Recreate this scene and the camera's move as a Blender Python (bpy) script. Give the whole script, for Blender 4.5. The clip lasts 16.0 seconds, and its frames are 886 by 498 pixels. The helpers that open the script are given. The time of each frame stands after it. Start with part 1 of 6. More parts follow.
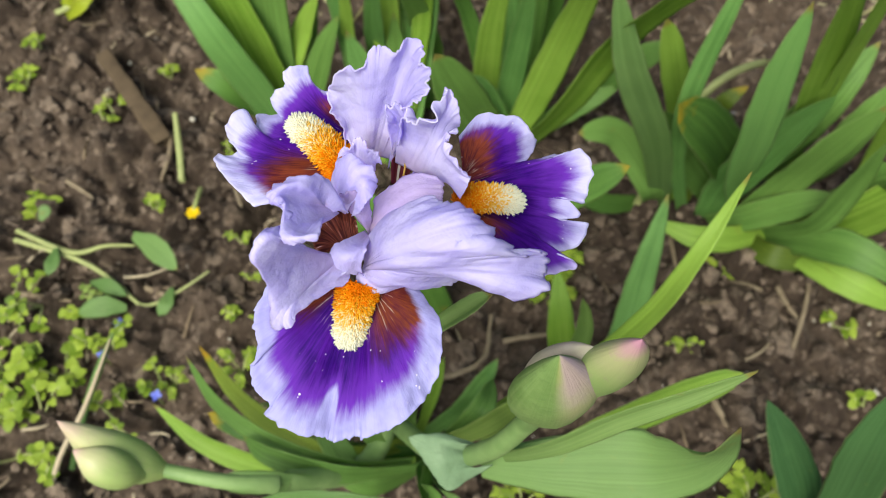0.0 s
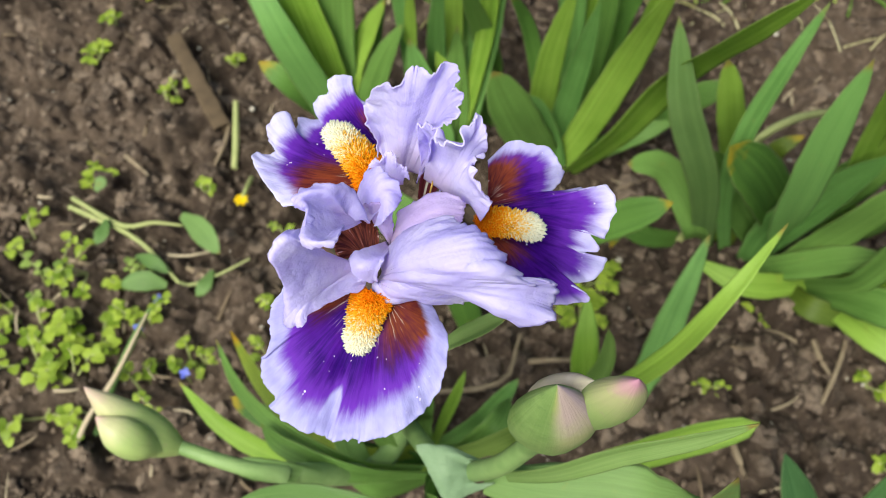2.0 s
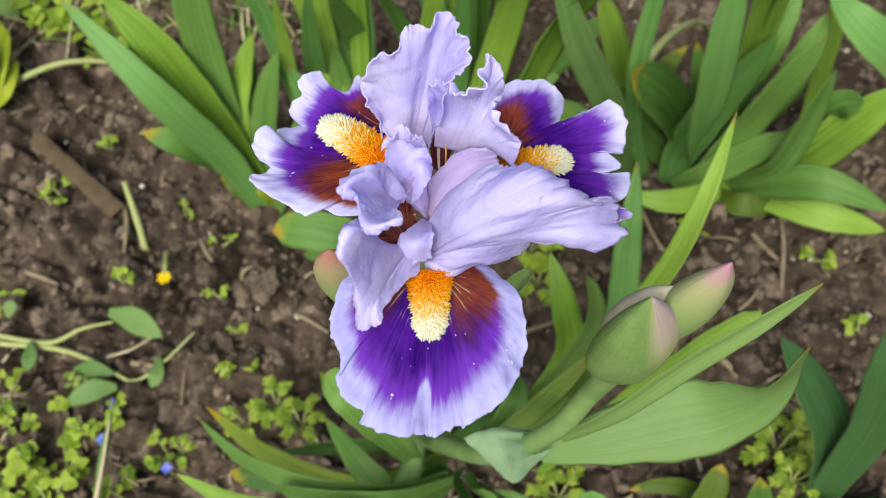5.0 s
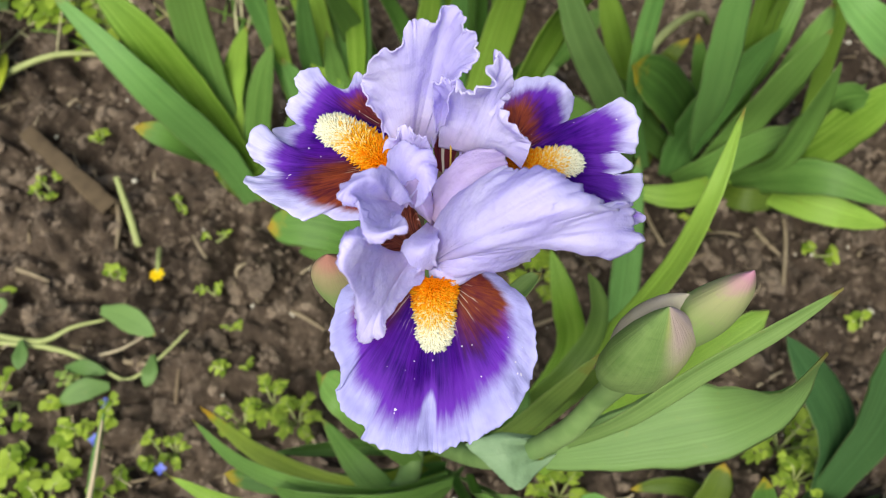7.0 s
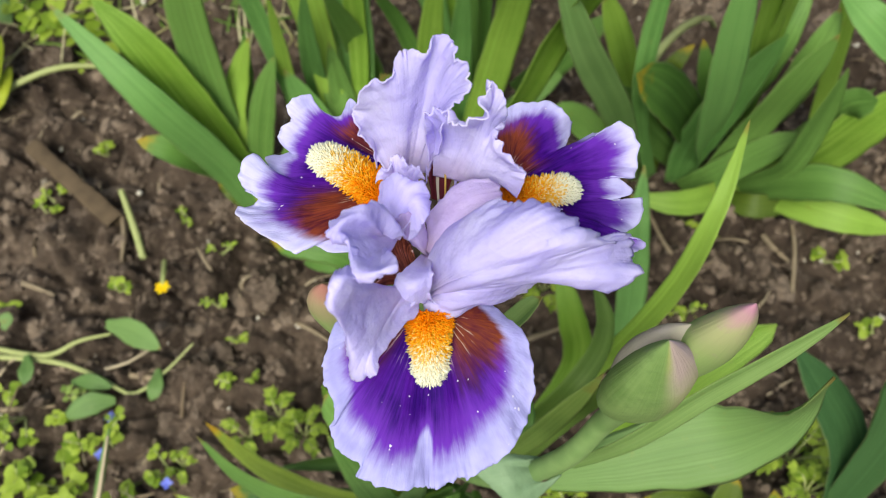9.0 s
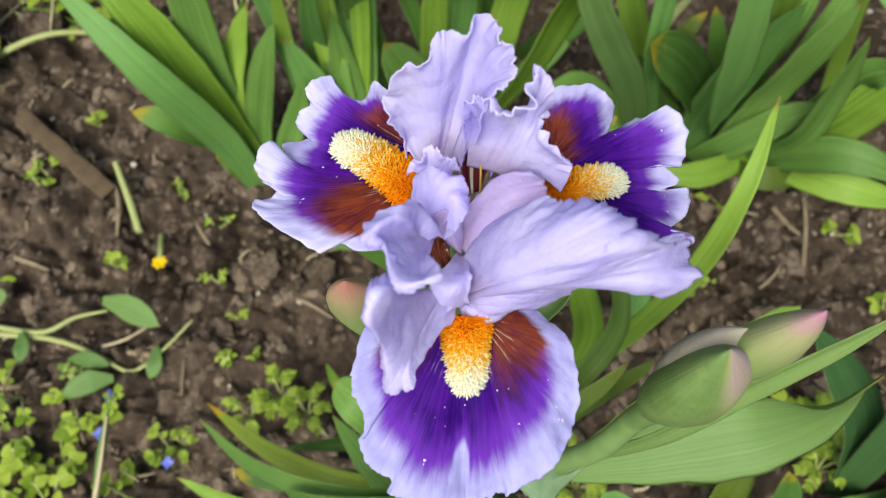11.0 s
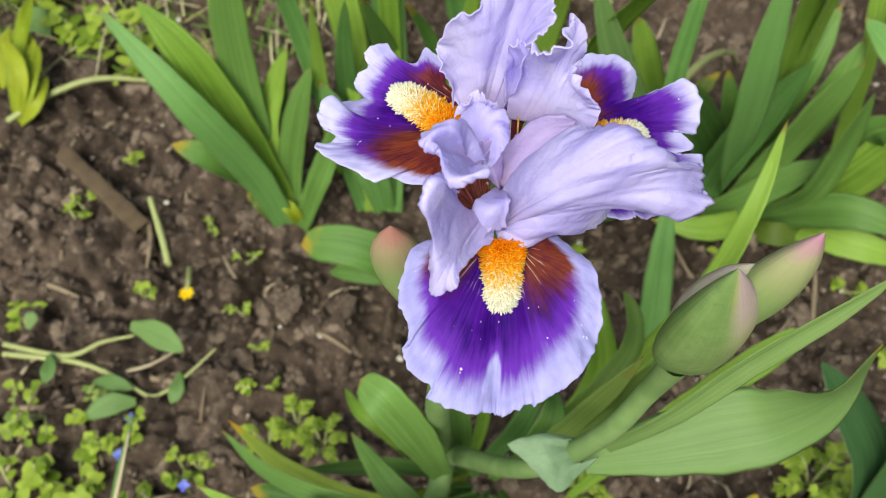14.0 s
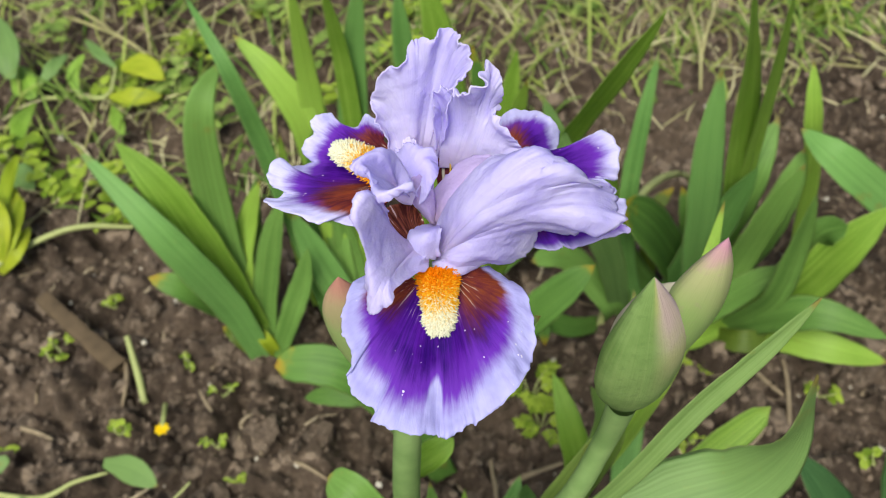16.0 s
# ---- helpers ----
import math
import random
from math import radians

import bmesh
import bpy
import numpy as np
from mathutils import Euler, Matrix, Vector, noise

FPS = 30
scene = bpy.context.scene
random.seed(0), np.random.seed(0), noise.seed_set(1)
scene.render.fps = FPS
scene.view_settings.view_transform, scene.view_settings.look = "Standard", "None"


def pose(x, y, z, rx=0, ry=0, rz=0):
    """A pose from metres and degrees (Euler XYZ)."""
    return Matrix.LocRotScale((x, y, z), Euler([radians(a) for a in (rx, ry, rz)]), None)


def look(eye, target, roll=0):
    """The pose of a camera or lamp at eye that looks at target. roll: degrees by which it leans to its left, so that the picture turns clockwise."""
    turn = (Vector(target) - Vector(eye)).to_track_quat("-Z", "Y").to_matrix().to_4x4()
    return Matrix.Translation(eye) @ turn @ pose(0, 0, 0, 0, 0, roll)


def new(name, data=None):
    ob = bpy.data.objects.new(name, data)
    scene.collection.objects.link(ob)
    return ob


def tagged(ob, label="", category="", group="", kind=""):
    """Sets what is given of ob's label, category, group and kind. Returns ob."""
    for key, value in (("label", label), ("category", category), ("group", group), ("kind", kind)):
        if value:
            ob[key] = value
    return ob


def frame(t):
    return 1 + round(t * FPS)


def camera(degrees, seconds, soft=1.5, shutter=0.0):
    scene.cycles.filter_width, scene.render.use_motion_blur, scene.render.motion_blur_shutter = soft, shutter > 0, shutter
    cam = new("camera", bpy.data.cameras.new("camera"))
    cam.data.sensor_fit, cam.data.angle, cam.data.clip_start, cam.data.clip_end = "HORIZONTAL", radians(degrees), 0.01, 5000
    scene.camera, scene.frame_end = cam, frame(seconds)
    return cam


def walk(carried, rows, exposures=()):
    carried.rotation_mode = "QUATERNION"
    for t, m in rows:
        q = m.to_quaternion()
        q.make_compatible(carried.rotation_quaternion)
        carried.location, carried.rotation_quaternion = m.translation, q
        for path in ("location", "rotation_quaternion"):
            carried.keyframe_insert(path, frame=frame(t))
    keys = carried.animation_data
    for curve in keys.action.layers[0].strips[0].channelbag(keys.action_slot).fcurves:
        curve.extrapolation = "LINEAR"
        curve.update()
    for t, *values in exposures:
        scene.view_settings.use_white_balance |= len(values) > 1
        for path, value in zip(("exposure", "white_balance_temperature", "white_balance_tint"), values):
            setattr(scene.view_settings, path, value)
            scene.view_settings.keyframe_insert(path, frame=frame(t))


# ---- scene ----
cam = camera(53.94, 16.0, 1.0)
EXPOSURE, KELVIN, TINT = 0.37, 6720, -4
PATH = [
    (0, (0.0316, -0.0690, 0.5878), (0.0107, 0.0725, 0.3241), 1.02),
    (0.5, (0.0262, -0.0719, 0.5973), (0.0033, 0.0692, 0.3335), 2.55),
    (1, (0.0310, -0.0712, 0.6014), (0.0064, 0.0714, 0.3386), 2.96),
    (1.5, (0.0344, -0.0711, 0.5970), (0.0009, 0.0729, 0.3359), 1.60),
    (2, (0.0385, -0.0683, 0.5937), (0.0011, 0.0723, 0.3314), 1.88),
    (2.5, (0.0407, -0.0722, 0.5969), (-0.0008, 0.0706, 0.3364), 1.25),
    (3, (0.0266, -0.0704, 0.5938), (-0.0133, 0.0721, 0.3329), -6.54),
    (3.5, (0.0126, -0.0657, 0.5881), (0.0009, 0.0808, 0.3266), -5.46),
    (4, (0.0089, -0.0756, 0.5789), (0.0020, 0.0736, 0.3188), -5.16),
    (4.5, (0.0066, -0.0794, 0.5805), (0.0033, 0.0715, 0.3213), -4.17),
    (7, (0.0026, -0.0708, 0.5730), (0.0026, 0.0772, 0.3120), -3.24),
    (7.5, (0.0047, -0.0728, 0.5742), (0.0040, 0.0763, 0.3139), -3.69),
    (8, (0.0076, -0.0705, 0.5762), (0.0056, 0.0786, 0.3158), -4.28),
    (8.5, (0.0048, -0.0682, 0.5761), (0.0020, 0.0813, 0.3160), -4.45),
    (9, (0.0061, -0.0636, 0.5728), (0.0028, 0.0849, 0.3122), -4.93),
    (11.5, (-0.0032, -0.0497, 0.5635), (-0.0044, 0.0870, 0.2965), -4.32),
    (12, (0.0017, -0.0638, 0.5643), (-0.0027, 0.0746, 0.2982), -5.16),
    (12.5, (0.0055, -0.0789, 0.5713), (0.0009, 0.0623, 0.3066), -5.08),
    (13, (0.0007, -0.0680, 0.5755), (-0.0047, 0.0743, 0.3115), -5.28),
    (13.5, (-0.0008, -0.0757, 0.5719), (-0.0055, 0.0757, 0.3129), -4.30),
    (14, (-0.0100, -0.0880, 0.5660), (-0.0136, 0.0753, 0.3143), -2.84),
    (14.5, (-0.0092, -0.0964, 0.5642), (-0.0103, 0.0741, 0.3173), -1.37),
    (15, (-0.0083, -0.1015, 0.5640), (-0.0061, 0.0812, 0.3261), -1.70),
    (15.5, (-0.0052, -0.1174, 0.5619), (-0.0030, 0.0754, 0.3321), -2.39),
    (16, (-0.0006, -0.1188, 0.5584), (0.0033, 0.0875, 0.3407), -3.67),
]
walk(cam, [(t, look(eye, target, roll)) for t, eye, target, roll in PATH], [(t, EXPOSURE + stops, KELVIN, TINT) for t, stops in ((0, 0.04), (1, 0.12), (2.6, 0.14), (3.5, 0.02), (4.5, 0.0), (16, -0.02))])
cam.data.dof.use_dof = True
cam.data.dof.focus_distance, cam.data.dof.aperture_fstop = 0.20, 25

# ---- light: a bright overcast day ----
world = bpy.data.worlds.new("overcast_sky")
scene.world = world
world.use_nodes = True
sky = world.node_tree.nodes.new("ShaderNodeTexSky")
sky.sky_type, sky.sun_disc = "NISHITA", False
sky.sun_elevation, sky.sun_rotation = radians(54), radians(198)
sky.air_density, sky.dust_density, sky.ozone_density = 1.0, 4.0, 1.0
background = world.node_tree.nodes["Background"]
world.node_tree.links.new(sky.outputs[0], background.inputs[0])
background.inputs[1].default_value = 0.095
sun = new("sun", bpy.data.lights.new("sun", "SUN"))
sun.data.energy, sun.data.angle, sun.data.color = 3.65, radians(38), (1.0, 0.96, 0.9)
sun.matrix_world = look((-0.45, -1.38, 2.0), (0, 0, 0))


# ---- materials ----
class Nodes:
    """A node material under construction."""

    def __init__(self, name):
        self.mat = bpy.data.materials.new(name)
        self.mat.use_nodes = True
        self.tree = self.mat.node_tree
        self.shader = self.tree.nodes["Principled BSDF"]
        self.out = self.tree.nodes["Material Output"]

    def set(self, socket, value):
        if isinstance(value, bpy.types.NodeSocket):
            self.tree.links.new(value, socket)
        elif value is not None:
            socket.default_value = value

    def math(self, op, a, b=None, c=None):
        n = self.tree.nodes.new("ShaderNodeMath")
        n.operation = op
        for socket, value in zip(n.inputs, (a, b, c)):
            self.set(socket, value)
        return n.outputs[0]

    def uv(self):
        n = self.tree.nodes.new("ShaderNodeSeparateXYZ")
        self.set(n.inputs[0], self.tree.nodes.new("ShaderNodeUVMap").outputs[0])
        return n.outputs[0], n.outputs[1]

    def vector(self, x, y, z=0.0):
        n = self.tree.nodes.new("ShaderNodeCombineXYZ")
        for socket, value in zip(n.inputs, (x, y, z)):
            self.set(socket, value)
        return n.outputs[0]

    def place(self):
        return self.tree.nodes.new("ShaderNodeTexCoord").outputs["Object"]

    def noise(self, vector, scale, detail=3.0, rough=0.55):
        n = self.tree.nodes.new("ShaderNodeTexNoise")
        self.set(n.inputs["Vector"], vector)
        n.inputs["Scale"].default_value, n.inputs["Detail"].default_value, n.inputs["Roughness"].default_value = scale, detail, rough
        return n.outputs[0]

    def step(self, value, low, high):
        n = self.tree.nodes.new("ShaderNodeMapRange")
        n.interpolation_type = "SMOOTHSTEP"
        self.set(n.inputs[0], value)
        n.inputs[1].default_value, n.inputs[2].default_value = low, high
        return n.outputs[0]

    def mix(self, factor, a, b):
        n = self.tree.nodes.new("ShaderNodeMix")
        n.data_type = "RGBA"
        for index, value in ((0, factor), (6, a), (7, b)):
            self.set(n.inputs[index], (*value, 1) if isinstance(value, tuple) and len(value) == 3 else value)
        return n.outputs[2]

    def random(self):
        return self.tree.nodes.new("ShaderNodeObjectInfo").outputs["Random"]

    def island(self):
        return self.tree.nodes.new("ShaderNodeNewGeometry").outputs["Random Per Island"]

    def bump(self, height, strength, distance):
        n = self.tree.nodes.new("ShaderNodeBump")
        self.set(n.inputs["Height"], height)
        n.inputs["Strength"].default_value, n.inputs["Distance"].default_value = strength, distance
        return n.outputs[0]

    def done(self, colour, rough, normal=None, through_light=0.0, gloss=0.5, through_tint=(1.0, 1.0, 1.0)):
        self.set(self.shader.inputs["Base Color"], (*colour, 1) if isinstance(colour, tuple) else colour)
        self.set(self.shader.inputs["Roughness"], rough)
        self.set(self.shader.inputs["Specular IOR Level"], gloss)
        if normal is not None:
            self.set(self.shader.inputs["Normal"], normal)
        if through_light:
            glow = self.tree.nodes.new("ShaderNodeBsdfTranslucent")
            deep = self.mix(1.0, colour, through_tint)
            deep.node.blend_type = "MULTIPLY"
            self.set(glow.inputs[0], deep)
            if normal is not None:
                self.set(glow.inputs["Normal"], normal)
            both = self.tree.nodes.new("ShaderNodeMixShader")
            both.inputs[0].default_value = through_light
            self.tree.links.new(self.shader.outputs[0], both.inputs[1])
            self.tree.links.new(glow.outputs[0], both.inputs[2])
            self.tree.links.new(both.outputs[0], self.out.inputs[0])
        return self.mat


def leaf_material(name, low, high, vein=0.25, tip=None, tip_from=0.86, rough=0.36):
    """Ribbed sword leaf: streaks along the blade, blotches, and a withered tip where there is one."""
    n = Nodes(name)
    u, v = n.uv()
    blotch = n.noise(n.place(), 38, 3)
    streak = n.noise(n.vector(n.math("MULTIPLY", u, 48.0), n.math("MULTIPLY", v, 1.4), n.math("MULTIPLY", n.random(), 30.0)), 1.0, 3)
    band = n.noise(n.vector(n.math("MULTIPLY", u, 7.0), n.math("MULTIPLY", v, 1.0), n.math("MULTIPLY", n.random(), 50.0)), 1.0, 2)
    tone = n.math("ADD", n.math("ADD", n.math("MULTIPLY", blotch, 0.35), n.math("MULTIPLY", n.random(), 0.35)), n.math("MULTIPLY", band, 0.5))
    colour = n.mix(n.step(tone, 0.36, 0.80), low, high)
    pale = tuple(min(1.0, c * 1.5 + 0.02) for c in high)
    colour = n.mix(n.math("MULTIPLY", n.step(streak, 0.42, 0.70), vein * 1.7), colour, pale)
    worn = n.noise(n.place(), 240, 3)
    colour = n.mix(n.math("MULTIPLY", n.step(worn, 0.66, 0.76), 0.35), colour, (0.32, 0.34, 0.10))
    scorch = n.math("MULTIPLY", n.step(n.noise(n.place(), 26, 4, 0.6), 0.66, 0.74), n.step(n.random(), 0.35, 0.75))
    colour = n.mix(n.math("MULTIPLY", scorch, 0.5), colour, (0.30, 0.22, 0.04))
    ripe = n.math("MULTIPLY", n.step(n.math("ADD", v, n.math("MULTIPLY", n.noise(n.place(), 110, 3), 0.08)), 0.985, 1.03), n.step(n.random(), 0.30, 0.55))
    colour = n.mix(n.math("MULTIPLY", ripe, 0.8), colour, (0.33, 0.23, 0.06))
    midrib = n.step(n.math("ABSOLUTE", n.math("SUBTRACT", u, 0.5)), 0.05, 0.0)
    colour = n.mix(n.math("MULTIPLY", midrib, 0.22), colour, low)
    edge = n.step(n.math("ABSOLUTE", n.math("SUBTRACT", u, 0.5)), 0.455, 0.5)
    colour = n.mix(n.math("MULTIPLY", edge, 0.45), colour, (0.42, 0.45, 0.22))
    if tip:
        ragged = n.math("ADD", v, n.math("MULTIPLY", n.math("SUBTRACT", n.noise(n.place(), 90, 4), 0.5), 0.35))
        colour = n.mix(n.step(ragged, tip_from - 0.12, tip_from), colour, (0.42, 0.33, 0.03))
        colour = n.mix(n.step(ragged, tip_from - 0.02, tip_from + 0.06), colour, tip)
    ribs = n.math("SINE", n.math("MULTIPLY", u, 95.0))
    height = n.math("ADD", n.math("MULTIPLY", ribs, 0.25), streak)
    return n.done(colour, n.math("ADD", rough, n.math("MULTIPLY", blotch, 0.2)), n.bump(height, 0.24, 0.0008), 0.46, 0.30)


LEAF_BRIGHT = leaf_material("bright_leaf", (0.172, 0.310, 0.034), (0.335, 0.500, 0.085))
LEAF_BLUE = leaf_material("bluish_leaf", (0.106, 0.240, 0.058), (0.205, 0.390, 0.110))
LEAF_DARK = leaf_material("dark_leaf", (0.108, 0.220, 0.046), (0.200, 0.350, 0.084))
LEAF_PALE = leaf_material("pale_leaf", (0.132, 0.240, 0.070), (0.218, 0.345, 0.115), 0.12)
LEAF_BROWNED = leaf_material("browned_leaf", (0.078, 0.172, 0.036), (0.145, 0.285, 0.056), 0.25, (0.34, 0.12, 0.02), 1.0)
LEAF_YELLOW = leaf_material("yellowing_leaf", (0.062, 0.108, 0.014), (0.118, 0.172, 0.022), 0.25, (0.36, 0.22, 0.02), 0.95)
LEAF_BRACT = leaf_material("bract_leaf", (0.18, 0.30, 0.075), (0.29, 0.42, 0.15), 0.15)
LEAF_DEEP = leaf_material("deep_leaf", (0.042, 0.108, 0.036), (0.088, 0.190, 0.066), 0.2)
LEAF_OLIVE = leaf_material("olive_leaf", (0.170, 0.275, 0.055), (0.300, 0.415, 0.110), 0.15)
LEAF_GOLD = leaf_material("golden_leaf", (0.25, 0.35, 0.02), (0.42, 0.46, 0.04), 0.2)
LEAF_TIPPED = leaf_material("tipped_leaf", (0.165, 0.245, 0.026), (0.300, 0.380, 0.060), 0.25, (0.45, 0.28, 0.02), 0.97)


def soil_material():
    n = Nodes("dark_garden_soil")
    p = n.place()
    broad, clod, grain = n.noise(p, 6, 4), n.noise(p, 90, 7, 0.7), n.noise(p, 480, 4, 0.7)
    colour = n.mix(n.step(broad, 0.3, 0.7), (0.040, 0.0268, 0.0205), (0.100, 0.070, 0.054))
    colour = n.mix(n.math("MULTIPLY", n.step(clod, 0.48, 0.72), 0.8), colour, (0.216, 0.158, 0.122))
    # crevice shade put into the colour: hollows of the bump noise go near black
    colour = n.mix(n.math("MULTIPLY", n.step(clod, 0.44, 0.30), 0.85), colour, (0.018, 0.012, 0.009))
    colour = n.mix(n.math("MULTIPLY", n.step(grain, 0.62, 0.74), 0.45), colour, (0.28, 0.235, 0.185))
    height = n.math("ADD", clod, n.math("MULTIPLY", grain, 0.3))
    return n.done(colour, 0.92, n.bump(height, 0.9, 0.006), 0, 0.2)


def mottled(name, low, high, scale=120.0, rough=0.7, through_light=0.0, spread=0.5, bump=0.3):
    n = Nodes(name)
    grain = n.noise(n.place(), scale, 4)
    mixed = n.math("ADD", n.math("MULTIPLY", grain, 1 - spread), n.math("MULTIPLY", n.island(), spread))
    return n.done(n.mix(n.step(mixed, 0.2, 0.8), low, high), rough, n.bump(grain, bump, 0.001), through_light, 0.35)


SOIL = soil_material()
CLOD = mottled("soil_clod", (0.043, 0.029, 0.022), (0.200, 0.147, 0.114), 260, 0.95, 0, 0.32, 1.0)
STONE = mottled("pale_grit", (0.28, 0.24, 0.20), (0.55, 0.50, 0.44), 300, 0.85)
STRAW = mottled("dry_straw", (0.15, 0.105, 0.068), (0.42, 0.34, 0.24), 150, 0.8, 0, 0.7)
WEED = mottled("weed_leaf", (0.140, 0.215, 0.016), (0.330, 0.420, 0.055), 160, 0.5, 0.3, 0.7)
WEED_PALE = mottled("grey_weed_leaf", (0.15, 0.23, 0.045), (0.30, 0.39, 0.095), 160, 0.55, 0.3, 0.7)
WEED_STEM = mottled("weed_stem", (0.20, 0.25, 0.07), (0.36, 0.38, 0.16), 160, 0.6, 0.1)
GRASS = mottled("grass_blade", (0.12, 0.22, 0.03), (0.34, 0.40, 0.10), 60, 0.6, 0.25, 0.8)
HAY = mottled("dry_grass", (0.34, 0.31, 0.13), (0.64, 0.58, 0.36), 60, 0.75, 0.15, 0.8)
STEM = mottled("iris_stem", (0.150, 0.245, 0.080), (0.260, 0.370, 0.145), 60, 0.5, 0.12, 0.0, 0.05)
STAMEN = mottled("stamen", (0.30, 0.17, 0.03), (0.55, 0.36, 0.08), 300, 0.7)
WOOD = mottled("weathered_wood", (0.052, 0.034, 0.020), (0.098, 0.066, 0.040), 90, 0.85, 0, 0.2)
YELLOW = mottled("yellow_petal", (0.75, 0.45, 0.004), (0.85, 0.62, 0.01), 300, 0.5, 0.2)
BLUE = mottled("blue_petal", (0.10, 0.13, 0.60), (0.22, 0.25, 0.75), 300, 0.5, 0.2)


def lavender_material(name, low, high, vein_colour, foot=(0.64, 0.46, 0.62)):
    """Thin lavender petal with fine darker veins along it and a faintly crinkled skin."""
    n = Nodes(name)
    u, v = n.uv()
    warp = n.math("MULTIPLY", n.noise(n.place(), 90, 2), 3.0)
    vein = n.noise(n.vector(n.math("ADD", n.math("MULTIPLY", u, 84.0), warp), n.math("MULTIPLY", v, 3.0)), 1.0, 3, 0.6)
    wash = n.noise(n.place(), 60, 3)
    colour = n.mix(n.step(wash, 0.3, 0.72), low, high)
    colour = n.mix(n.math("MULTIPLY", n.step(vein, 0.48, 0.66), 0.17), colour, vein_colour)
    colour = n.mix(n.math("MULTIPLY", n.step(v, 0.30, 0.02), 0.5), colour, foot)
    margin = n.math("MAXIMUM", n.step(n.math("ABSOLUTE", n.math("SUBTRACT", u, 0.5)), 0.44, 0.50), n.step(v, 0.93, 1.0))
    colour = n.mix(n.math("MULTIPLY", margin, 0.10), colour, tuple(min(0.97, c * 1.1) for c in high))
    skin = n.noise(n.place(), 420, 4)
    return n.done(colour, 0.55, n.bump(n.math("ADD", n.math("MULTIPLY", vein, 0.06), n.math("ADD", n.math("MULTIPLY", skin, 0.28), n.noise(n.place(), 190, 3))), 0.36, 0.0022), 0.50, 0.12, (0.91, 0.79, 1.0))


def fall_material(name, patch_end, haft_end, open_side, climb, centre, wedge, rim_low, rim_high, haft_tone):
    """Fall of the iris: violet patch feathering into a lavender rim, red-brown haft to both sides of the throat, pale veins by the beard."""
    n = Nodes(name)
    u, v = n.uv()
    side = n.math("ABSOLUTE", n.math("MULTIPLY", n.math("SUBTRACT", u, centre), 2.0))
    broad = n.noise(n.vector(n.math("MULTIPLY", u, 9.0), n.math("MULTIPLY", v, 1.2), n.math("MULTIPLY", n.random(), 20.0)), 1.0, 2)
    feather = n.noise(n.vector(n.math("MULTIPLY", u, 58.0), n.math("MULTIPLY", v, 3.0), n.math("MULTIPLY", n.random(), 20.0)), 1.0, 4, 0.65)
    fine = n.noise(n.vector(n.math("MULTIPLY", u, 84.0), n.math("MULTIPLY", v, 4.0)), 1.0, 3)
    wash = n.noise(n.place(), 120, 3)
    rim = n.mix(n.step(wash, 0.3, 0.7), rim_low, rim_high)
    rim = n.mix(n.math("MULTIPLY", n.step(fine, 0.46, 0.72), 0.30), rim, tuple(c * k for c, k in zip(rim_low, (0.85, 0.74, 0.93))))
    far = n.math("ADD", v, n.math("MULTIPLY", n.math("SUBTRACT", feather, 0.5), 0.19))
    far = n.math("ADD", far, n.math("MULTIPLY", n.math("SUBTRACT", broad, 0.5), 0.22))
    far = n.math("ADD", far, n.math("MULTIPLY", n.math("MULTIPLY", n.step(n.math("ABSOLUTE", n.math("SUBTRACT", u, 0.54)), 0.034, 0.0), n.step(v, 0.45, 0.80)), 0.36 * max(wedge, 0.0)))
    far = n.math("ADD", far, n.math("MULTIPLY", n.step(u, 0.60, 0.80), 0.11 * wedge))
    far = n.math("ADD", far, n.math("MULTIPLY", n.step(u, 0.40, 0.15), 0.05 * max(wedge, 0.0)))
    violet = n.mix(n.step(n.math("ADD", n.math("MULTIPLY", feather, 0.6), n.math("MULTIPLY", wash, 0.4)), 0.36, 0.64), (0.021, 0.0010, 0.130), (0.070, 0.0050, 0.265))
    patch = n.mix(n.step(far, patch_end - 0.24, patch_end), violet, (0.125, 0.024, 0.400))
    haft = n.mix(n.step(n.math("ADD", n.math("MULTIPLY", fine, 0.5), n.math("MULTIPLY", wash, 0.5)), 0.34, 0.66), (0.080, 0.009, 0.024), haft_tone)
    reach = n.math("ADD", v, n.math("MULTIPLY", n.math("SUBTRACT", feather, 0.5), 0.36))
    reach = n.math("SUBTRACT", reach, n.math("MULTIPLY", n.step(side, open_side, 1.0), climb))
    brown = n.math("MULTIPLY", n.step(reach, haft_end, haft_end - 0.30), n.step(side, open_side - 0.22, open_side + 0.06))
    patch = n.mix(brown, patch, haft)
    pale = n.math("MULTIPLY", n.step(feather, 0.58, 0.66), n.math("MULTIPLY", n.step(v, 0.06, 0.14), n.step(v, 0.36, 0.20)))
    patch = n.mix(n.math("MULTIPLY", pale, 0.75), patch, (0.66, 0.52, 0.44))
    colour = n.mix(n.step(far, patch_end - 0.03, patch_end + 0.15), patch, rim)
    colour = n.mix(n.math("MULTIPLY", n.step(v, 0.90, 1.0), 0.5), colour, tuple(min(0.96, c * 1.15) for c in rim_high))
    colour = n.mix(n.step(n.noise(n.place(), 700, 1), 0.775, 0.80), colour, (0.70, 0.64, 0.78))
    height = n.math("ADD", fine, n.math("ADD", n.math("MULTIPLY", feather, 1.2), n.math("MULTIPLY", n.noise(n.place(), 500, 4), 0.5)))
    return n.done(colour, 0.6, n.bump(height, 0.28, 0.0007), 0.25, 0.08)


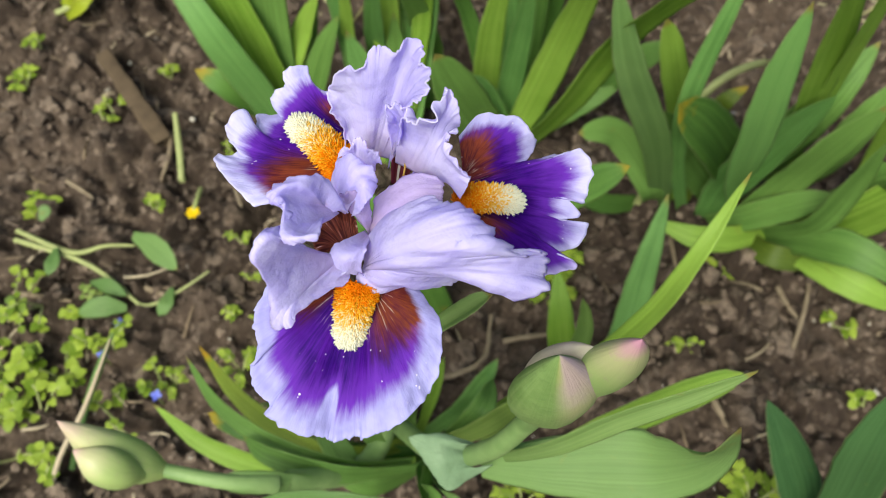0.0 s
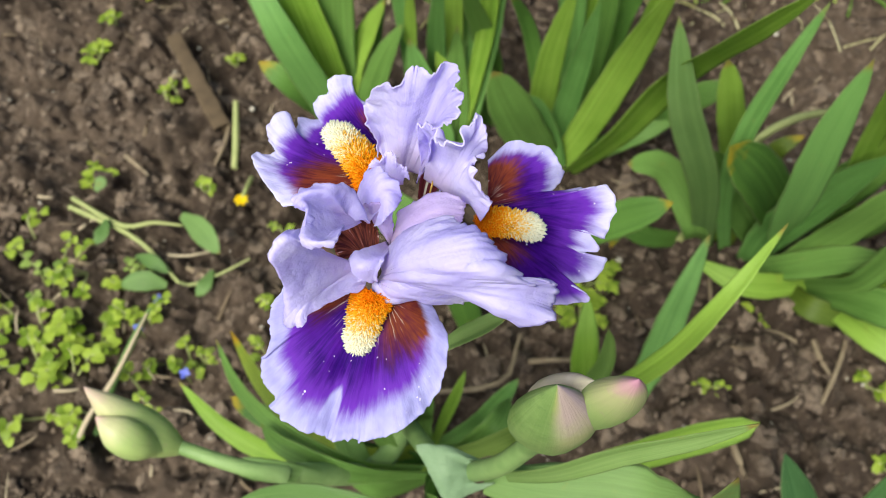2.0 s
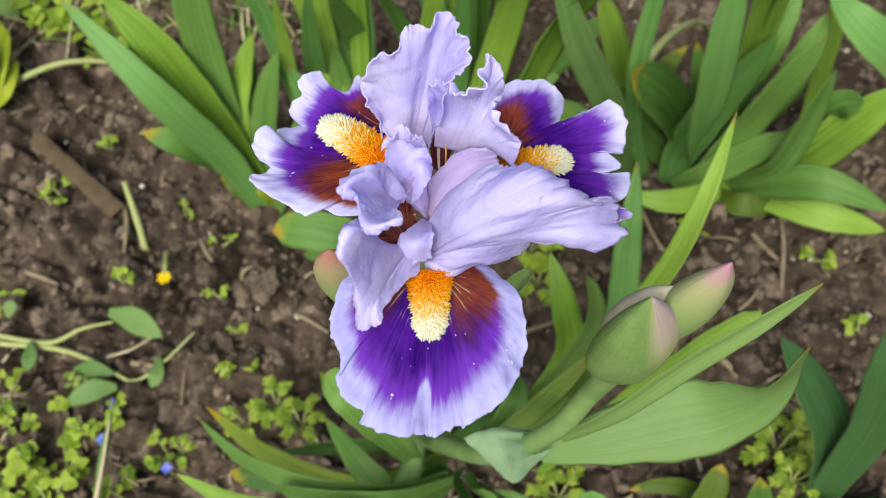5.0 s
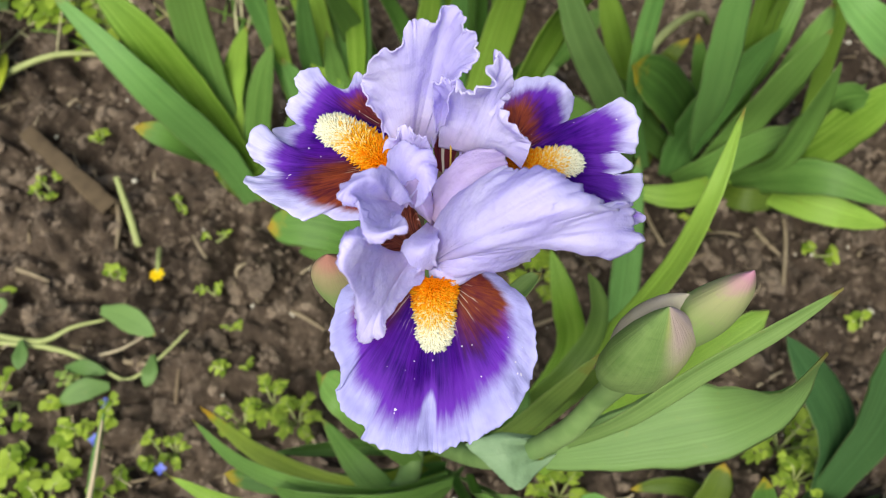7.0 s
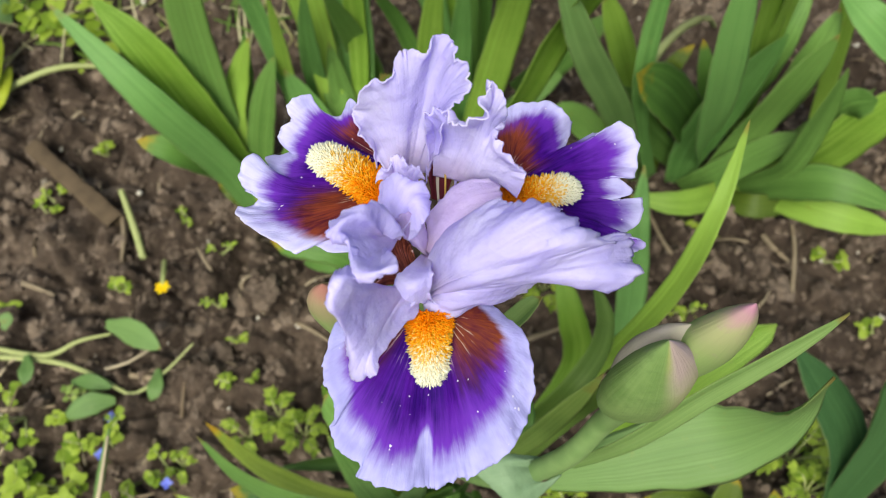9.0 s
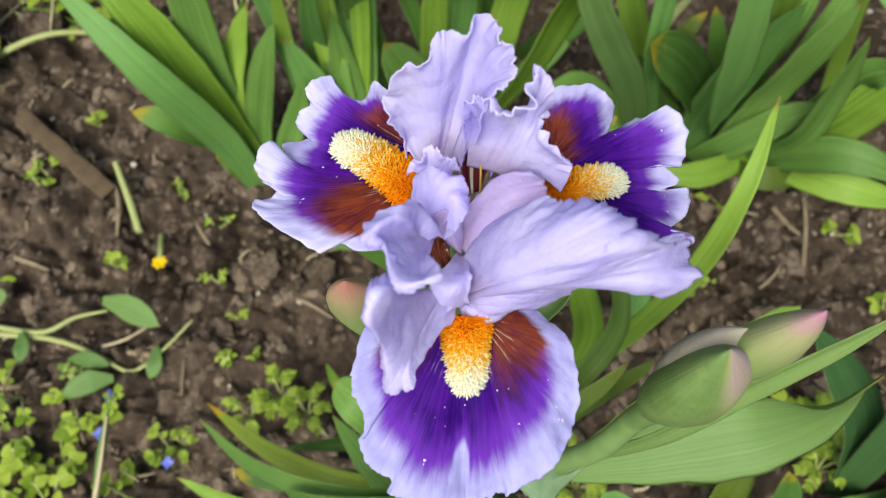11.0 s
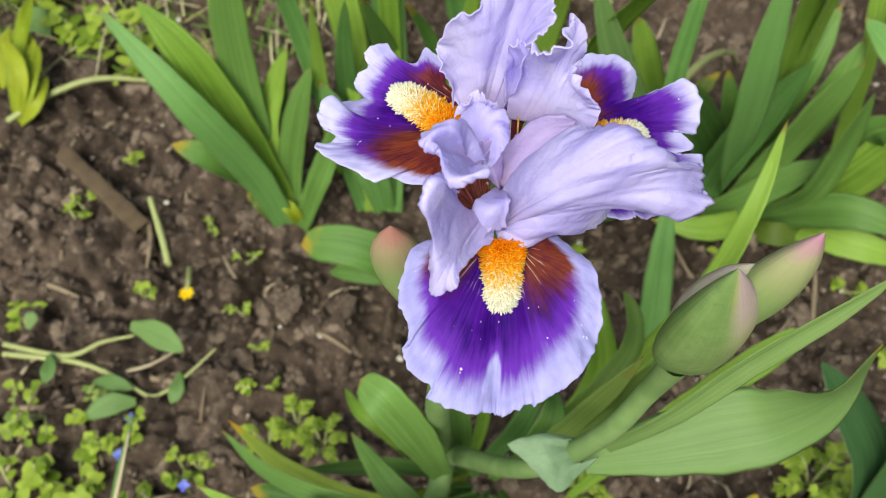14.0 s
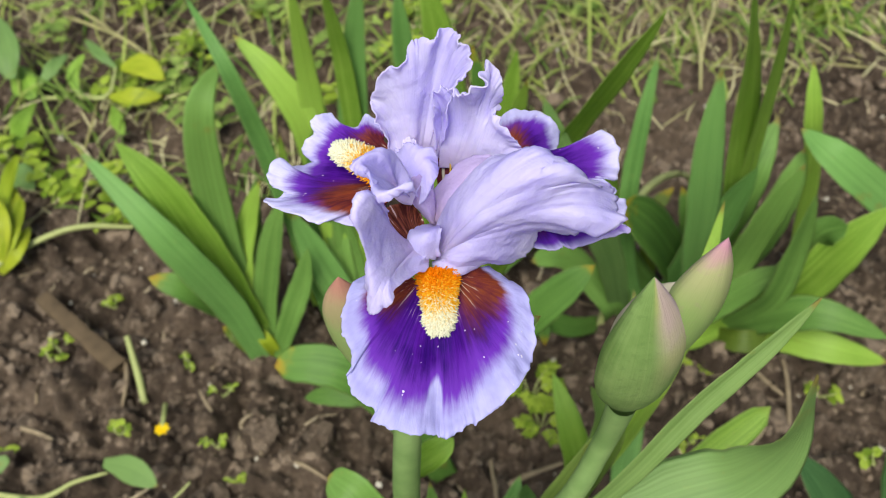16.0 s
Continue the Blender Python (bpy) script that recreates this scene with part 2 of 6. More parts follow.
def haft_material():
    """Red-brown throat with fine paler veins."""
    n = Nodes("veined_haft")
    u, v = n.uv()
    line = n.noise(n.vector(n.math("MULTIPLY", u, 26.0), n.math("MULTIPLY", v, 1.6)), 1.0, 3)
    colour = n.mix(n.step(line, 0.40, 0.60), (0.050, 0.008, 0.008), (0.17, 0.045, 0.028))
    colour = n.mix(n.step(line, 0.62, 0.70), colour, (0.55, 0.40, 0.42))
    return n.done(colour, 0.5, n.bump(line, 0.2, 0.0004), 0.2, 0.2)


def throat_material():
    """Lavender channel between the standards: maroon patches low on both sides of a pale midrib."""
    n = Nodes("veined_throat")
    u, v = n.uv()
    side = n.math("ABSOLUTE", n.math("SUBTRACT", u, 0.5))
    line = n.noise(n.vector(n.math("MULTIPLY", u, 40.0), n.math("MULTIPLY", v, 2.0)), 1.0, 3)
    wash = n.noise(n.place(), 160, 3)
    colour = n.mix(n.step(wash, 0.3, 0.7), (0.57, 0.48, 0.90), (0.72, 0.66, 0.97))
    low = n.math("ADD", v, n.math("MULTIPLY", n.math("SUBTRACT", n.math("ADD", line, wash), 1.0), 0.35))
    colour = n.mix(n.step(low, 0.44, 0.34), colour, (0.115, 0.018, 0.030))
    colour = n.mix(n.math("MULTIPLY", n.step(side, 0.10, 0.05), n.step(v, 0.80, 0.35)), colour, (0.60, 0.57, 0.48))
    return n.done(colour, 0.55, n.bump(line, 0.2, 0.0005), 0.35, 0.12)


def beard_material():
    """Beard hairs: orange in the throat, then yellow, white at the outer end; tips paler than roots."""
    n = Nodes("beard_hair")
    u, v = n.uv()
    along = n.math("ADD", v, n.math("MULTIPLY", n.math("SUBTRACT", n.island(), 0.5), 0.35))
    colour = n.mix(n.step(along, 0.10, 0.55), (0.90, 0.28, 0.002), (0.96, 0.62, 0.03))
    colour = n.mix(n.step(along, 0.46, 0.80), colour, (0.96, 0.94, 0.80))
    colour = n.mix(n.math("MULTIPLY", n.step(u, 0.55, 1.0), n.step(along, 0.35, 0.75)), colour, (0.98, 0.95, 0.84))
    return n.done(colour, 0.6, None, 0.45, 0.2)


def bud_material():
    """Closed bract: green, washed with pink and mauve towards tip and margin, finely lined."""
    n = Nodes("bud_bract")
    u, v = n.uv()
    line = n.noise(n.vector(n.math("MULTIPLY", u, 44.0), n.math("MULTIPLY", v, 2.0)), 1.0, 3)
    wash = n.noise(n.place(), 75, 3)
    colour = n.mix(n.step(wash, 0.3, 0.7), (0.130, 0.215, 0.062), (0.215, 0.315, 0.108))
    colour = n.mix(n.math("MULTIPLY", n.step(line, 0.48, 0.66), 0.14), colour, (0.33, 0.40, 0.17))
    speck = n.noise(n.place(), 520, 3)
    colour = n.mix(n.math("MULTIPLY", n.step(speck, 0.54, 0.68), 0.30), colour, (0.10, 0.17, 0.05))
    rise = n.math("ADD", v, n.math("MULTIPLY", n.math("SUBTRACT", wash, 0.5), 0.35))
    edge = n.math("ADD", u, n.math("MULTIPLY", n.math("SUBTRACT", wash, 0.5), 0.06))
    flank = n.math("MULTIPLY", n.step(edge, 0.80, 0.69), n.step(edge, 0.40, 0.50))
    colour = n.mix(n.math("MULTIPLY", n.math("MULTIPLY", flank, n.step(rise, 0.30, 0.62)), 0.75), colour, (0.47, 0.43, 0.24))
    colour = n.mix(n.math("MULTIPLY", n.math("MULTIPLY", flank, n.step(rise, 0.58, 0.80)), 0.75), colour, (0.50, 0.35, 0.40))
    colour = n.mix(n.math("MULTIPLY", n.math("MULTIPLY", n.math("MULTIPLY", n.step(edge, 0.62, 0.53), n.step(edge, 0.36, 0.46)), n.step(rise, 0.40, 0.62)), 0.6), colour, (0.36, 0.26, 0.42))
    keel = n.step(n.math("ABSOLUTE", n.math("SUBTRACT", u, 0.765)), 0.045, 0.0)
    colour = n.mix(n.math("MULTIPLY", n.math("MULTIPLY", keel, n.step(rise, 0.66, 0.95)), 0.5), colour, (0.38, 0.39, 0.12))
    return n.done(colour, 0.5, n.bump(n.math("ADD", line, n.math("ADD", n.math("MULTIPLY", wash, 2.0), n.math("MULTIPLY", n.noise(n.place(), 900, 3), 0.6))), 0.30, 0.0008), 0.15, 0.3)


def bud_tip_material(name="bud_tip", foot=(0.24, 0.34, 0.12), body=(0.38, 0.45, 0.16), tip=(0.54, 0.20, 0.40), start=0.79):
    n = Nodes(name)
    u, v = n.uv()
    wash = n.noise(n.place(), 90, 3)
    line = n.noise(n.vector(n.math("MULTIPLY", u, 40.0), n.math("MULTIPLY", v, 2.0)), 1.0, 3)
    blush = n.math("ADD", v, n.math("MULTIPLY", n.math("SUBTRACT", wash, 0.5), 0.22))
    colour = n.mix(n.step(blush, 0.42, 1.0), foot, body)
    colour = n.mix(n.math("MULTIPLY", n.step(line, 0.5, 0.68), 0.22), colour, (0.26, 0.34, 0.12))
    colour = n.mix(n.math("MULTIPLY", n.step(blush, start - 0.26, start), 0.35), colour, tuple((p + q) / 2 for p, q in zip(body, tip)))
    colour = n.mix(n.math("MULTIPLY", n.step(n.noise(n.place(), 420, 3), 0.56, 0.66), 0.12), colour, tuple(c * 0.7 for c in tip))
    colour = n.mix(n.step(blush, start, start + 0.26), colour, tip)
    return n.done(colour, 0.42, n.bump(line, 0.3, 0.0005), 0.15, 0.4)


LOW_BUD = bud_tip_material("pale_bud", (0.38, 0.48, 0.17), (0.58, 0.58, 0.30), (0.60, 0.36, 0.38), 0.80)
RED_BUD = bud_tip_material("reddened_bud", (0.30, 0.39, 0.15), (0.45, 0.33, 0.22), (0.46, 0.21, 0.18), 0.70)
LAVENDER = lavender_material("lavender_petal", (0.66, 0.605, 0.96), (0.80, 0.765, 0.99), (0.48, 0.39, 0.83), (0.63, 0.49, 0.72))
SHEATH = lavender_material("pale_sheath", (0.270, 0.400, 0.240), (0.390, 0.530, 0.340), (0.24, 0.36, 0.19), (0.28, 0.42, 0.18))
STYLE = lavender_material("pinkish_style", (0.58, 0.46, 0.76), (0.69, 0.59, 0.88), (0.50, 0.36, 0.66))
PAPER_BRACT = lavender_material("papery_bract", (0.54, 0.50, 0.40), (0.68, 0.60, 0.55), (0.56, 0.40, 0.42), (0.36, 0.40, 0.22))
LEFT_FALL = fall_material("spreading_fall", 0.71, 0.60, 0.46, 0.42, 0.42, 0.0, (0.46, 0.42, 0.79), (0.60, 0.565, 0.91), (0.255, 0.052, 0.022))
RIGHT_FALL = fall_material("outspread_fall", 0.80, 0.56, 0.50, 0.38, 0.5, -1.6, (0.46, 0.42, 0.79), (0.60, 0.565, 0.91), (0.255, 0.052, 0.022))
THROAT = throat_material()
# front fall: same rim as the side falls, its shading painted in as darker lavender
FALL, HAFT, BEARD, BUD, BUD_TIP = fall_material("violet_fall", 0.745, 0.56, 0.56, 0.55, 0.5, 1.0, (0.325, 0.305, 0.645), (0.44, 0.42, 0.785), (0.190, 0.042, 0.014)), haft_material(), beard_material(), bud_material(), bud_tip_material()


# ---- builders ----
def thing(name, base, label, category, group="", kind=""):
    """An Empty at the thing's base that parents its parts."""
    ob = new(name)
    ob.location = base
    ob.empty_display_size = 0.02
    return tagged(ob, label, category, group, kind)


def part(name, bm, material, parent=None, label="", smooth=True):
    mesh = bpy.data.meshes.new(name)
    bm.to_mesh(mesh)
    bm.free()
    if smooth:
        mesh.polygons.foreach_set("use_smooth", [True] * len(mesh.polygons))
    mesh.materials.append(material)
    ob = new(name, mesh)
    if parent is not None:
        ob.parent = parent
        if parent.type == "EMPTY":
            ob.matrix_parent_inverse = Matrix.Translation(parent.location).inverted()
    return tagged(ob, label)


def along(points, s):
    """A smooth line through the points (or values): its place at s from 0 to 1."""
    k = min(max(s, 0.0), 1.0) * (len(points) - 1)
    i = min(int(k), len(points) - 2)
    f = k - i
    p1, p2 = points[i], points[i + 1]
    p0 = points[i - 1] if i else p1 * 2 - p2
    p3 = points[i + 2] if i + 2 < len(points) else p2 * 2 - p1
    return 0.5 * (2 * p1 + (p2 - p0) * f + (2 * p0 - 5 * p1 + 4 * p2 - p3) * f * f + (3 * p1 - p0 - 3 * p2 + p3) * f**3)


def lattice(rows, cols, place, bm=None, closed=False):
    """A sheet of rows x cols quads; place(s, u) gives a point for s in 0..1 and u in -1..1. Its UV is (u, s)."""
    bm = bm or bmesh.new()
    layer = bm.loops.layers.uv.verify()
    count = cols if closed else cols + 1
    grid = [[bm.verts.new(place(i / rows, -1 + 2 * j / cols)) for j in range(count)] for i in range(rows + 1)]
    for i in range(rows):
        for j in range(cols):
            ids = ((i, j), (i, j + 1), (i + 1, j + 1), (i + 1, j))
            face = bm.faces.new([grid[a][b % count] for a, b in ids])
            for loop, (a, b) in zip(face.loops, ids):
                loop[layer].uv = (b / cols, a / rows)
    return bm


def leaf_mesh(points, width, face=(0, -0.6, 0.8), blunt=0.0, fold=0.18, wave=0.0, thick=0.0011, base=0.72, twist=0.0, rows=18, cols=6):
    """A sword leaf: flat, lens-shaped in section, tapering to its tip, with a fold along the middle."""
    spine = [Vector(p) for p in points]
    face = Vector(face).normalized()
    seed = sum(p.x * 31 + p.y * 17 + p.z * 7 for p in spine)

    def place(s, turn):
        a = (turn + 1) * math.pi
        u, top = math.cos(a), math.sin(a)
        p = along(spine, s)
        t = (along(spine, min(s + 0.02, 1)) - along(spine, max(s - 0.02, 0))).normalized()
        f = face.copy()
        f.rotate(Matrix.Rotation(radians(twist) * (s - 0.3), 3, t))
        side = t.cross(f).normalized()
        up = side.cross(t)
        taper = min(1.0, base + (1 - base) * s / 0.4) * max(0.0, 1 - max(0.0, (s - 0.45) / 0.55) ** (2.1 + 3 * blunt)) ** (0.8 - 0.3 * blunt)
        w = 0.5 * width * max(taper, 0.015)
        lift = fold * w * abs(u) + wave * w * math.sin(9 * s + 3 * u + seed)
        rough = 1 + 0.03 * math.sin(40 * s + seed * 3) * abs(u)
        return p + side * (u * w * rough) + up * (lift + top * thick * (1 - 0.6 * s))

    bm = lattice(rows, cols * 2, place, closed=True)
    layer = bm.loops.layers.uv.verify()
    for f in bm.faces:
        for loop in f.loops:
            x, y = loop[layer].uv
            loop[layer].uv = (0.5 + 0.5 * math.cos(x * 2 * math.pi), y)
    return bm


def leaf(plant, points, width, material, name="leaf", label="", **shape):
    return part(name, leaf_mesh(points, width, **shape), material, plant, label)


def tube_mesh(points, radii, rows=16, sides=10, bm=None):
    spine, sizes = [Vector(p) for p in points], list(radii)

    def place(s, u):
        p = along(spine, s)
        t = (along(spine, min(s + 0.02, 1)) - along(spine, max(s - 0.02, 0))).normalized()
        side = t.orthogonal().normalized()
        side.rotate(Matrix.Rotation(math.pi * u, 3, t))
        return p + side * max(along(sizes, s), 0.00005)

    bm = lattice(rows, sides, place, bm, True)
    return bm


def loft_mesh(left, middle, right, ruffle=0.0009, count=9.0, phase=0.0, edge=0.0008, crimp=0.00025, crinkle=0.0007, tip=0.06, rows=72, cols=68):
    """A petal stretched over its two margins and its midrib; the folds run out from its middle and swell towards the rim."""
    rails = [[Vector(p) for p in line] for line in (left, middle, right)]

    def bare(s, u):
        return along([along(line, s) for line in rails], (u + 1) / 2)

    def place(q, u):
        s = q * (1 - tip * u**6 * q**3)
        p = bare(s, u)
        ds = bare(min(s + 0.02, 1), u) - bare(max(s - 0.02, 0), u)
        du = bare(s, min(u + 0.04, 1)) - bare(s, max(u - 0.04, -1))
        n = du.cross(ds)
        n = n.normalized() if n.length > 1e-12 else Vector((0, 0, 1))
        out = (du * u + ds * max(0.0, q - 0.4)).normalized()
        angle = math.atan2(u, q - 0.25)
        rim = max(abs(u), (q - 0.25) / 0.75)
        calm = min(1.0, (bare(s, 1) - bare(s, -1)).length / 0.016)
        reach = max(0.0, rim) ** 3 * min(1.0, q * 4)
        angle += 0.12 * noise.noise(Vector((s * 3 + phase, u * 2, phase)))

        def rough(frequency, k):
            return noise.noise(Vector((angle * frequency * count / 8, phase * 5 + k, k * 3.7)))

        wave = 2.4 * rough(2.4, 1) + 2.6 * rough(5.5, 2) * reach**2 + 2.8 * rough(11, 3) * reach**4
        fine = 2.2 * rough(24, 4) * reach**4
        small = 0.8 * noise.noise(Vector((s * 3.2 + phase, u * 2.4, phase * 3))) + 0.42 * noise.noise(p * 150) + 0.30 * noise.noise(p * 330 + Vector((phase, 0, 0))) + 0.16 * noise.noise(p * 700)
        lobe = 2.4 * rough(3.2, 5) + 2.2 * rough(7.0, 6) * reach + 1.5 * rough(14, 7) * reach**3
        return p + n * (ruffle * calm * reach * wave + crimp * fine + crinkle * small * (0.4 + 0.6 * min(1.0, q * 2))) + out * (edge * calm * reach**2 * lobe + crimp * calm * fine)

    return lattice(rows, cols, place)


def fan_mesh(base, mid, rim, ruffle=0.0008, count=8.0, phase=0.0, frill=0.0005, crinkle=0.00055, dome=0.0, rows=60, cols=220):
    """A petal that fans out from its throat over a middle line to a lobed rim; pleats and frills grow towards the rim. Its UV is (round the rim, throat to rim)."""
    lines = [[Vector(p) for p in line] for line in (base, mid, rim)]
    b, m, r = (np.array([along(line, j / cols) for j in range(cols + 1)])[None] for line in lines)
    s = np.linspace(0, 1, rows + 1)[:, None, None]
    sheet = b * (1 - s) * (1 - 2 * s) + m * 4 * s * (1 - s) + r * s * (2 * s - 1)
    across = np.gradient(sheet, axis=1)
    normal = np.cross(across, np.gradient(sheet, axis=0))
    normal /= np.maximum(np.linalg.norm(normal, axis=2, keepdims=True), 1e-12)
    if normal[rows // 4:, :, 2].mean() < 0:
        normal = -normal
    out = (r - b) / np.maximum(np.linalg.norm(r - b, axis=2, keepdims=True), 1e-9)

    def place(q, u):
        i, j = round(q * rows), round((u + 1) / 2 * cols)
        p, th = Vector(sheet[i, j]), j / cols

        def rough(frequency, k, drift=0.0):
            return noise.noise(Vector((th * frequency * count, q * drift + phase * 5, k * 3.7 + phase)))

        ends = min(1.0, 8 * th, 8 * (1 - th))
        pleat = 1.5 * rough(1.0, 1, 2.0) * q**2 + 1.3 * rough(2.6, 2, 3.0) * q**4 + 1.1 * rough(6.0, 3, 3.0) * q**7 + 0.6 * rough(13.0, 7, 3.0) * q**11
        rays = 0.05 * rough(9.0, 6, 5.0) * q**1.5
        small = 0.7 * noise.noise(p * 130 + Vector((phase, 0, 0))) + 0.42 * noise.noise(p * 290) + 0.22 * noise.noise(p * 620)
        lift = ends * ruffle * (pleat + rays) + crinkle * small * min(1.0, 0.3 + q) + dome * math.sin(math.pi * q)
        spread = ends * frill * (1.1 * rough(3.5, 4) * q**3 + 1.0 * rough(9.0, 5) * q**8 + 0.6 * rough(17.0, 8) * q**14)
        return p + Vector(normal[i, j]) * lift + Vector(out[0, j]) * spread

    return lattice(rows, cols, place)


def petal(name, plant, material, label="", thick=0.00035, shaper=fan_mesh, **shape):
    ob = part(name, shaper(**shape), material, plant, label)
    solid = ob.modifiers.new("thickness", "SOLIDIFY")
    solid.thickness, solid.offset = thick, 0
    return ob


def beard_mesh(points, normal, width, hairs=900, length=0.0030, seed=1):
    """A furry caterpillar of fine tapering hairs along a line; its UV holds (root to tip, throat to end)."""
    rng = random.Random(seed)
    spine, up = [Vector(p) for p in points], Vector(normal).normalized()
    bm = bmesh.new()
    layer = bm.loops.layers.uv.verify()
    for _ in range(hairs):
        s = rng.random()
        p = along(spine, s)
        t = (along(spine, min(s + 0.02, 1)) - along(spine, max(s - 0.02, 0))).normalized()
        side = t.cross(up).normalized()
        n = side.cross(t)
        a = rng.uniform(-1.45, 1.45)
        w = width * (1.14 - 0.50 * s) * (1 if s < 0.85 else max(0.5, (1 - s) / 0.15))
        root = p + side * (w * math.sin(a)) + n * (0.5 * w * math.cos(a))
        way = (side * math.sin(a) + n * math.cos(a) + t * rng.uniform(0.1, 0.9 + 1.2 * s) + Vector((rng.gauss(0, 0.2), rng.gauss(0, 0.2), rng.gauss(0, 0.2)))).normalized()
        top = root + way * length * rng.uniform(0.6, 1.15)
        b = way.orthogonal().normalized() * 0.00017
        c = way.cross(b)
        ring = [bm.verts.new(root + b), bm.verts.new(root - 0.5 * b + 0.87 * c), bm.verts.new(root - 0.5 * b - 0.87 * c)]
        mid = [bm.verts.new(v.co + (top - root) * 0.85 + (v.co - root) * 0.25) for v in ring]
        end = bm.verts.new(top)
        for i in range(3):
            for some, vs in (((ring[i], ring[(i + 1) % 3], mid[(i + 1) % 3], mid[i]), (0, 0, 0.7, 0.7)), ((mid[i], mid[(i + 1) % 3], end), (0.7, 0.7, 1))):
                f = bm.faces.new(some)
                for loop, v in zip(f.loops, vs):
                    loop[layer].uv = (v, s)
    return bm


def bud_mesh(points, radii, flat=0.8, face=(0, -1, 0.4), ridge=0.0):
    """A closed bud or bract: round in section, somewhat flattened, coming to a point."""
    spine, face = [Vector(p) for p in points], Vector(face).normalized()

    def place(s, u):
        p = along(spine, s)
        t = (along(spine, min(s + 0.02, 1)) - along(spine, max(s - 0.02, 0))).normalized()
        side = t.cross(face).normalized()
        up = side.cross(t)
        r = max(along(list(radii), s), 0.00002)
        a = math.pi * u
        keel = 1 + ridge * max(0.0, math.sin(a)) ** 8
        r *= s < 0.999
        return p + side * (math.cos(a) * r) + up * (math.sin(a) * r * flat * keel)

    return lattice(22, 20, place, closed=True)


# ---- ground ----
def ground_height(x, y):
    p = Vector((x, y, 0.0))
    h = 0.014 * noise.noise(p * 4.0) + 0.008 * noise.noise(p * 15.0)
    if abs(x) < 0.75 and -0.35 < y < 1.1:
        bend = Vector((noise.noise(p * 40.0), noise.noise(p * 40.0 + Vector((9, 2, 5))), 0)) * 0.008
        q = p + bend
        h += 0.034 * abs(noise.noise(q * 26.0)) + 0.021 * abs(noise.noise(q * 60.0 + Vector((5, 1, 0)))) + 0.008 * abs(noise.noise(q * 130.0))
        h += 0.0028 * noise.noise(p * 260.0)
        h -= 0.015
    return h - 0.002


def ground_mesh():
    step = [i * 0.0025 for i in range(-272, 273)]
    far = [0.70, 0.74, 0.79, 0.86, 0.97, 1.15, 1.4, 1.8, 2.4, 3.4, 5, 8, 13, 22, 40, 75]
    xs = [-v for v in reversed(far)] + step + far
    ys = [v + 0.38 for v in xs]
    bm = bmesh.new()
    grid = [[bm.verts.new((x, y, ground_height(x, y))) for x in xs] for y in ys]
    for a, b in zip(grid, grid[1:]):
        for i in range(len(xs) - 1):
            bm.faces.new((a[i], a[i + 1], b[i + 1], b[i]))
    return bm


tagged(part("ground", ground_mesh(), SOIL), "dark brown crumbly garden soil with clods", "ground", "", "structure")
rng = random.Random(5)


def scattered(count, x0, x1, y0, y1, keep=lambda x, y: True):
    found = []
    while len(found) < count:
        x, y = rng.uniform(x0, x1), rng.uniform(y0, y1)
        if keep(x, y):
            found.append((x, y, ground_height(x, y)))
    return found


def crumb_shapes(detail, count):
    """Some uneven unit crumbs as arrays of corners, and the triangles that they share."""
    bm = bmesh.new()
    bmesh.ops.create_icosphere(bm, subdivisions=detail, radius=1.0)
    bm.verts.index_update()
    faces = np.array([[v.index for v in f.verts] for f in bm.faces])
    shapes = []
    for k in range(count):
        shift, shape = Vector((k * 7.3, k * 3.1, k * 5.7)), []
        for v in bm.verts:
            r = 1 + 0.75 * noise.noise(v.co * 0.9 + shift) + 0.6 * noise.noise(v.co * 2.3 + shift)
            shape.append(v.co * r)
        shapes.append(np.array(shape))
    bm.free()
    return shapes, faces


def lumps(name, count, low, high, material, label, category, box, detail=1, power=3.0, sink=0.15, smooth=False):
    """Loose crumbs strewn over the ground, joined in one mesh."""
    shapes, faces = crumb_shapes(detail, 20)
    verts, tris, at = [], [], 0
    for x, y, z in scattered(count, *box):
        size = low + (high - low) * rng.random() ** power
        turn = np.array(Euler((rng.random() * 6.3, rng.random() * 6.3, rng.random() * 6.3)).to_matrix())
        shape = shapes[rng.randrange(20)] @ turn * size * np.array([rng.uniform(0.8, 1.25), rng.uniform(0.8, 1.25), 0.8])
        verts.append(shape + np.array([x, y, z + size * sink]))
        tris.append(faces + at)
        at += len(shape)
    mesh = bpy.data.meshes.new(name)
    mesh.from_pydata(np.concatenate(verts).tolist(), [], np.concatenate(tris).tolist())
    if smooth:
        mesh.polygons.foreach_set("use_smooth", [True] * len(mesh.polygons))
    mesh.materials.append(material)
    tagged(new(name, mesh), label, category, "", "stuff")


lumps("soil_crumbs", 17000, 0.0008, 0.0036, CLOD, "loose brown soil crumbs scattered over the bed", "soil", (-0.56, 0.58, -0.04, 0.82), 1, 2.0, 0.05)
lumps("soil_clods", 3800, 0.0028, 0.0100, CLOD, "brown clods of garden soil", "soil", (-0.58, 0.60, -0.04, 0.88), 2, 2.6, -0.5)
lumps("grit", 380, 0.0008, 0.0026, STONE, "pale specks of grit lying on the soil", "grit", (-0.6, 0.6, 0.0, 0.9), 1, 2.0, 1.2)


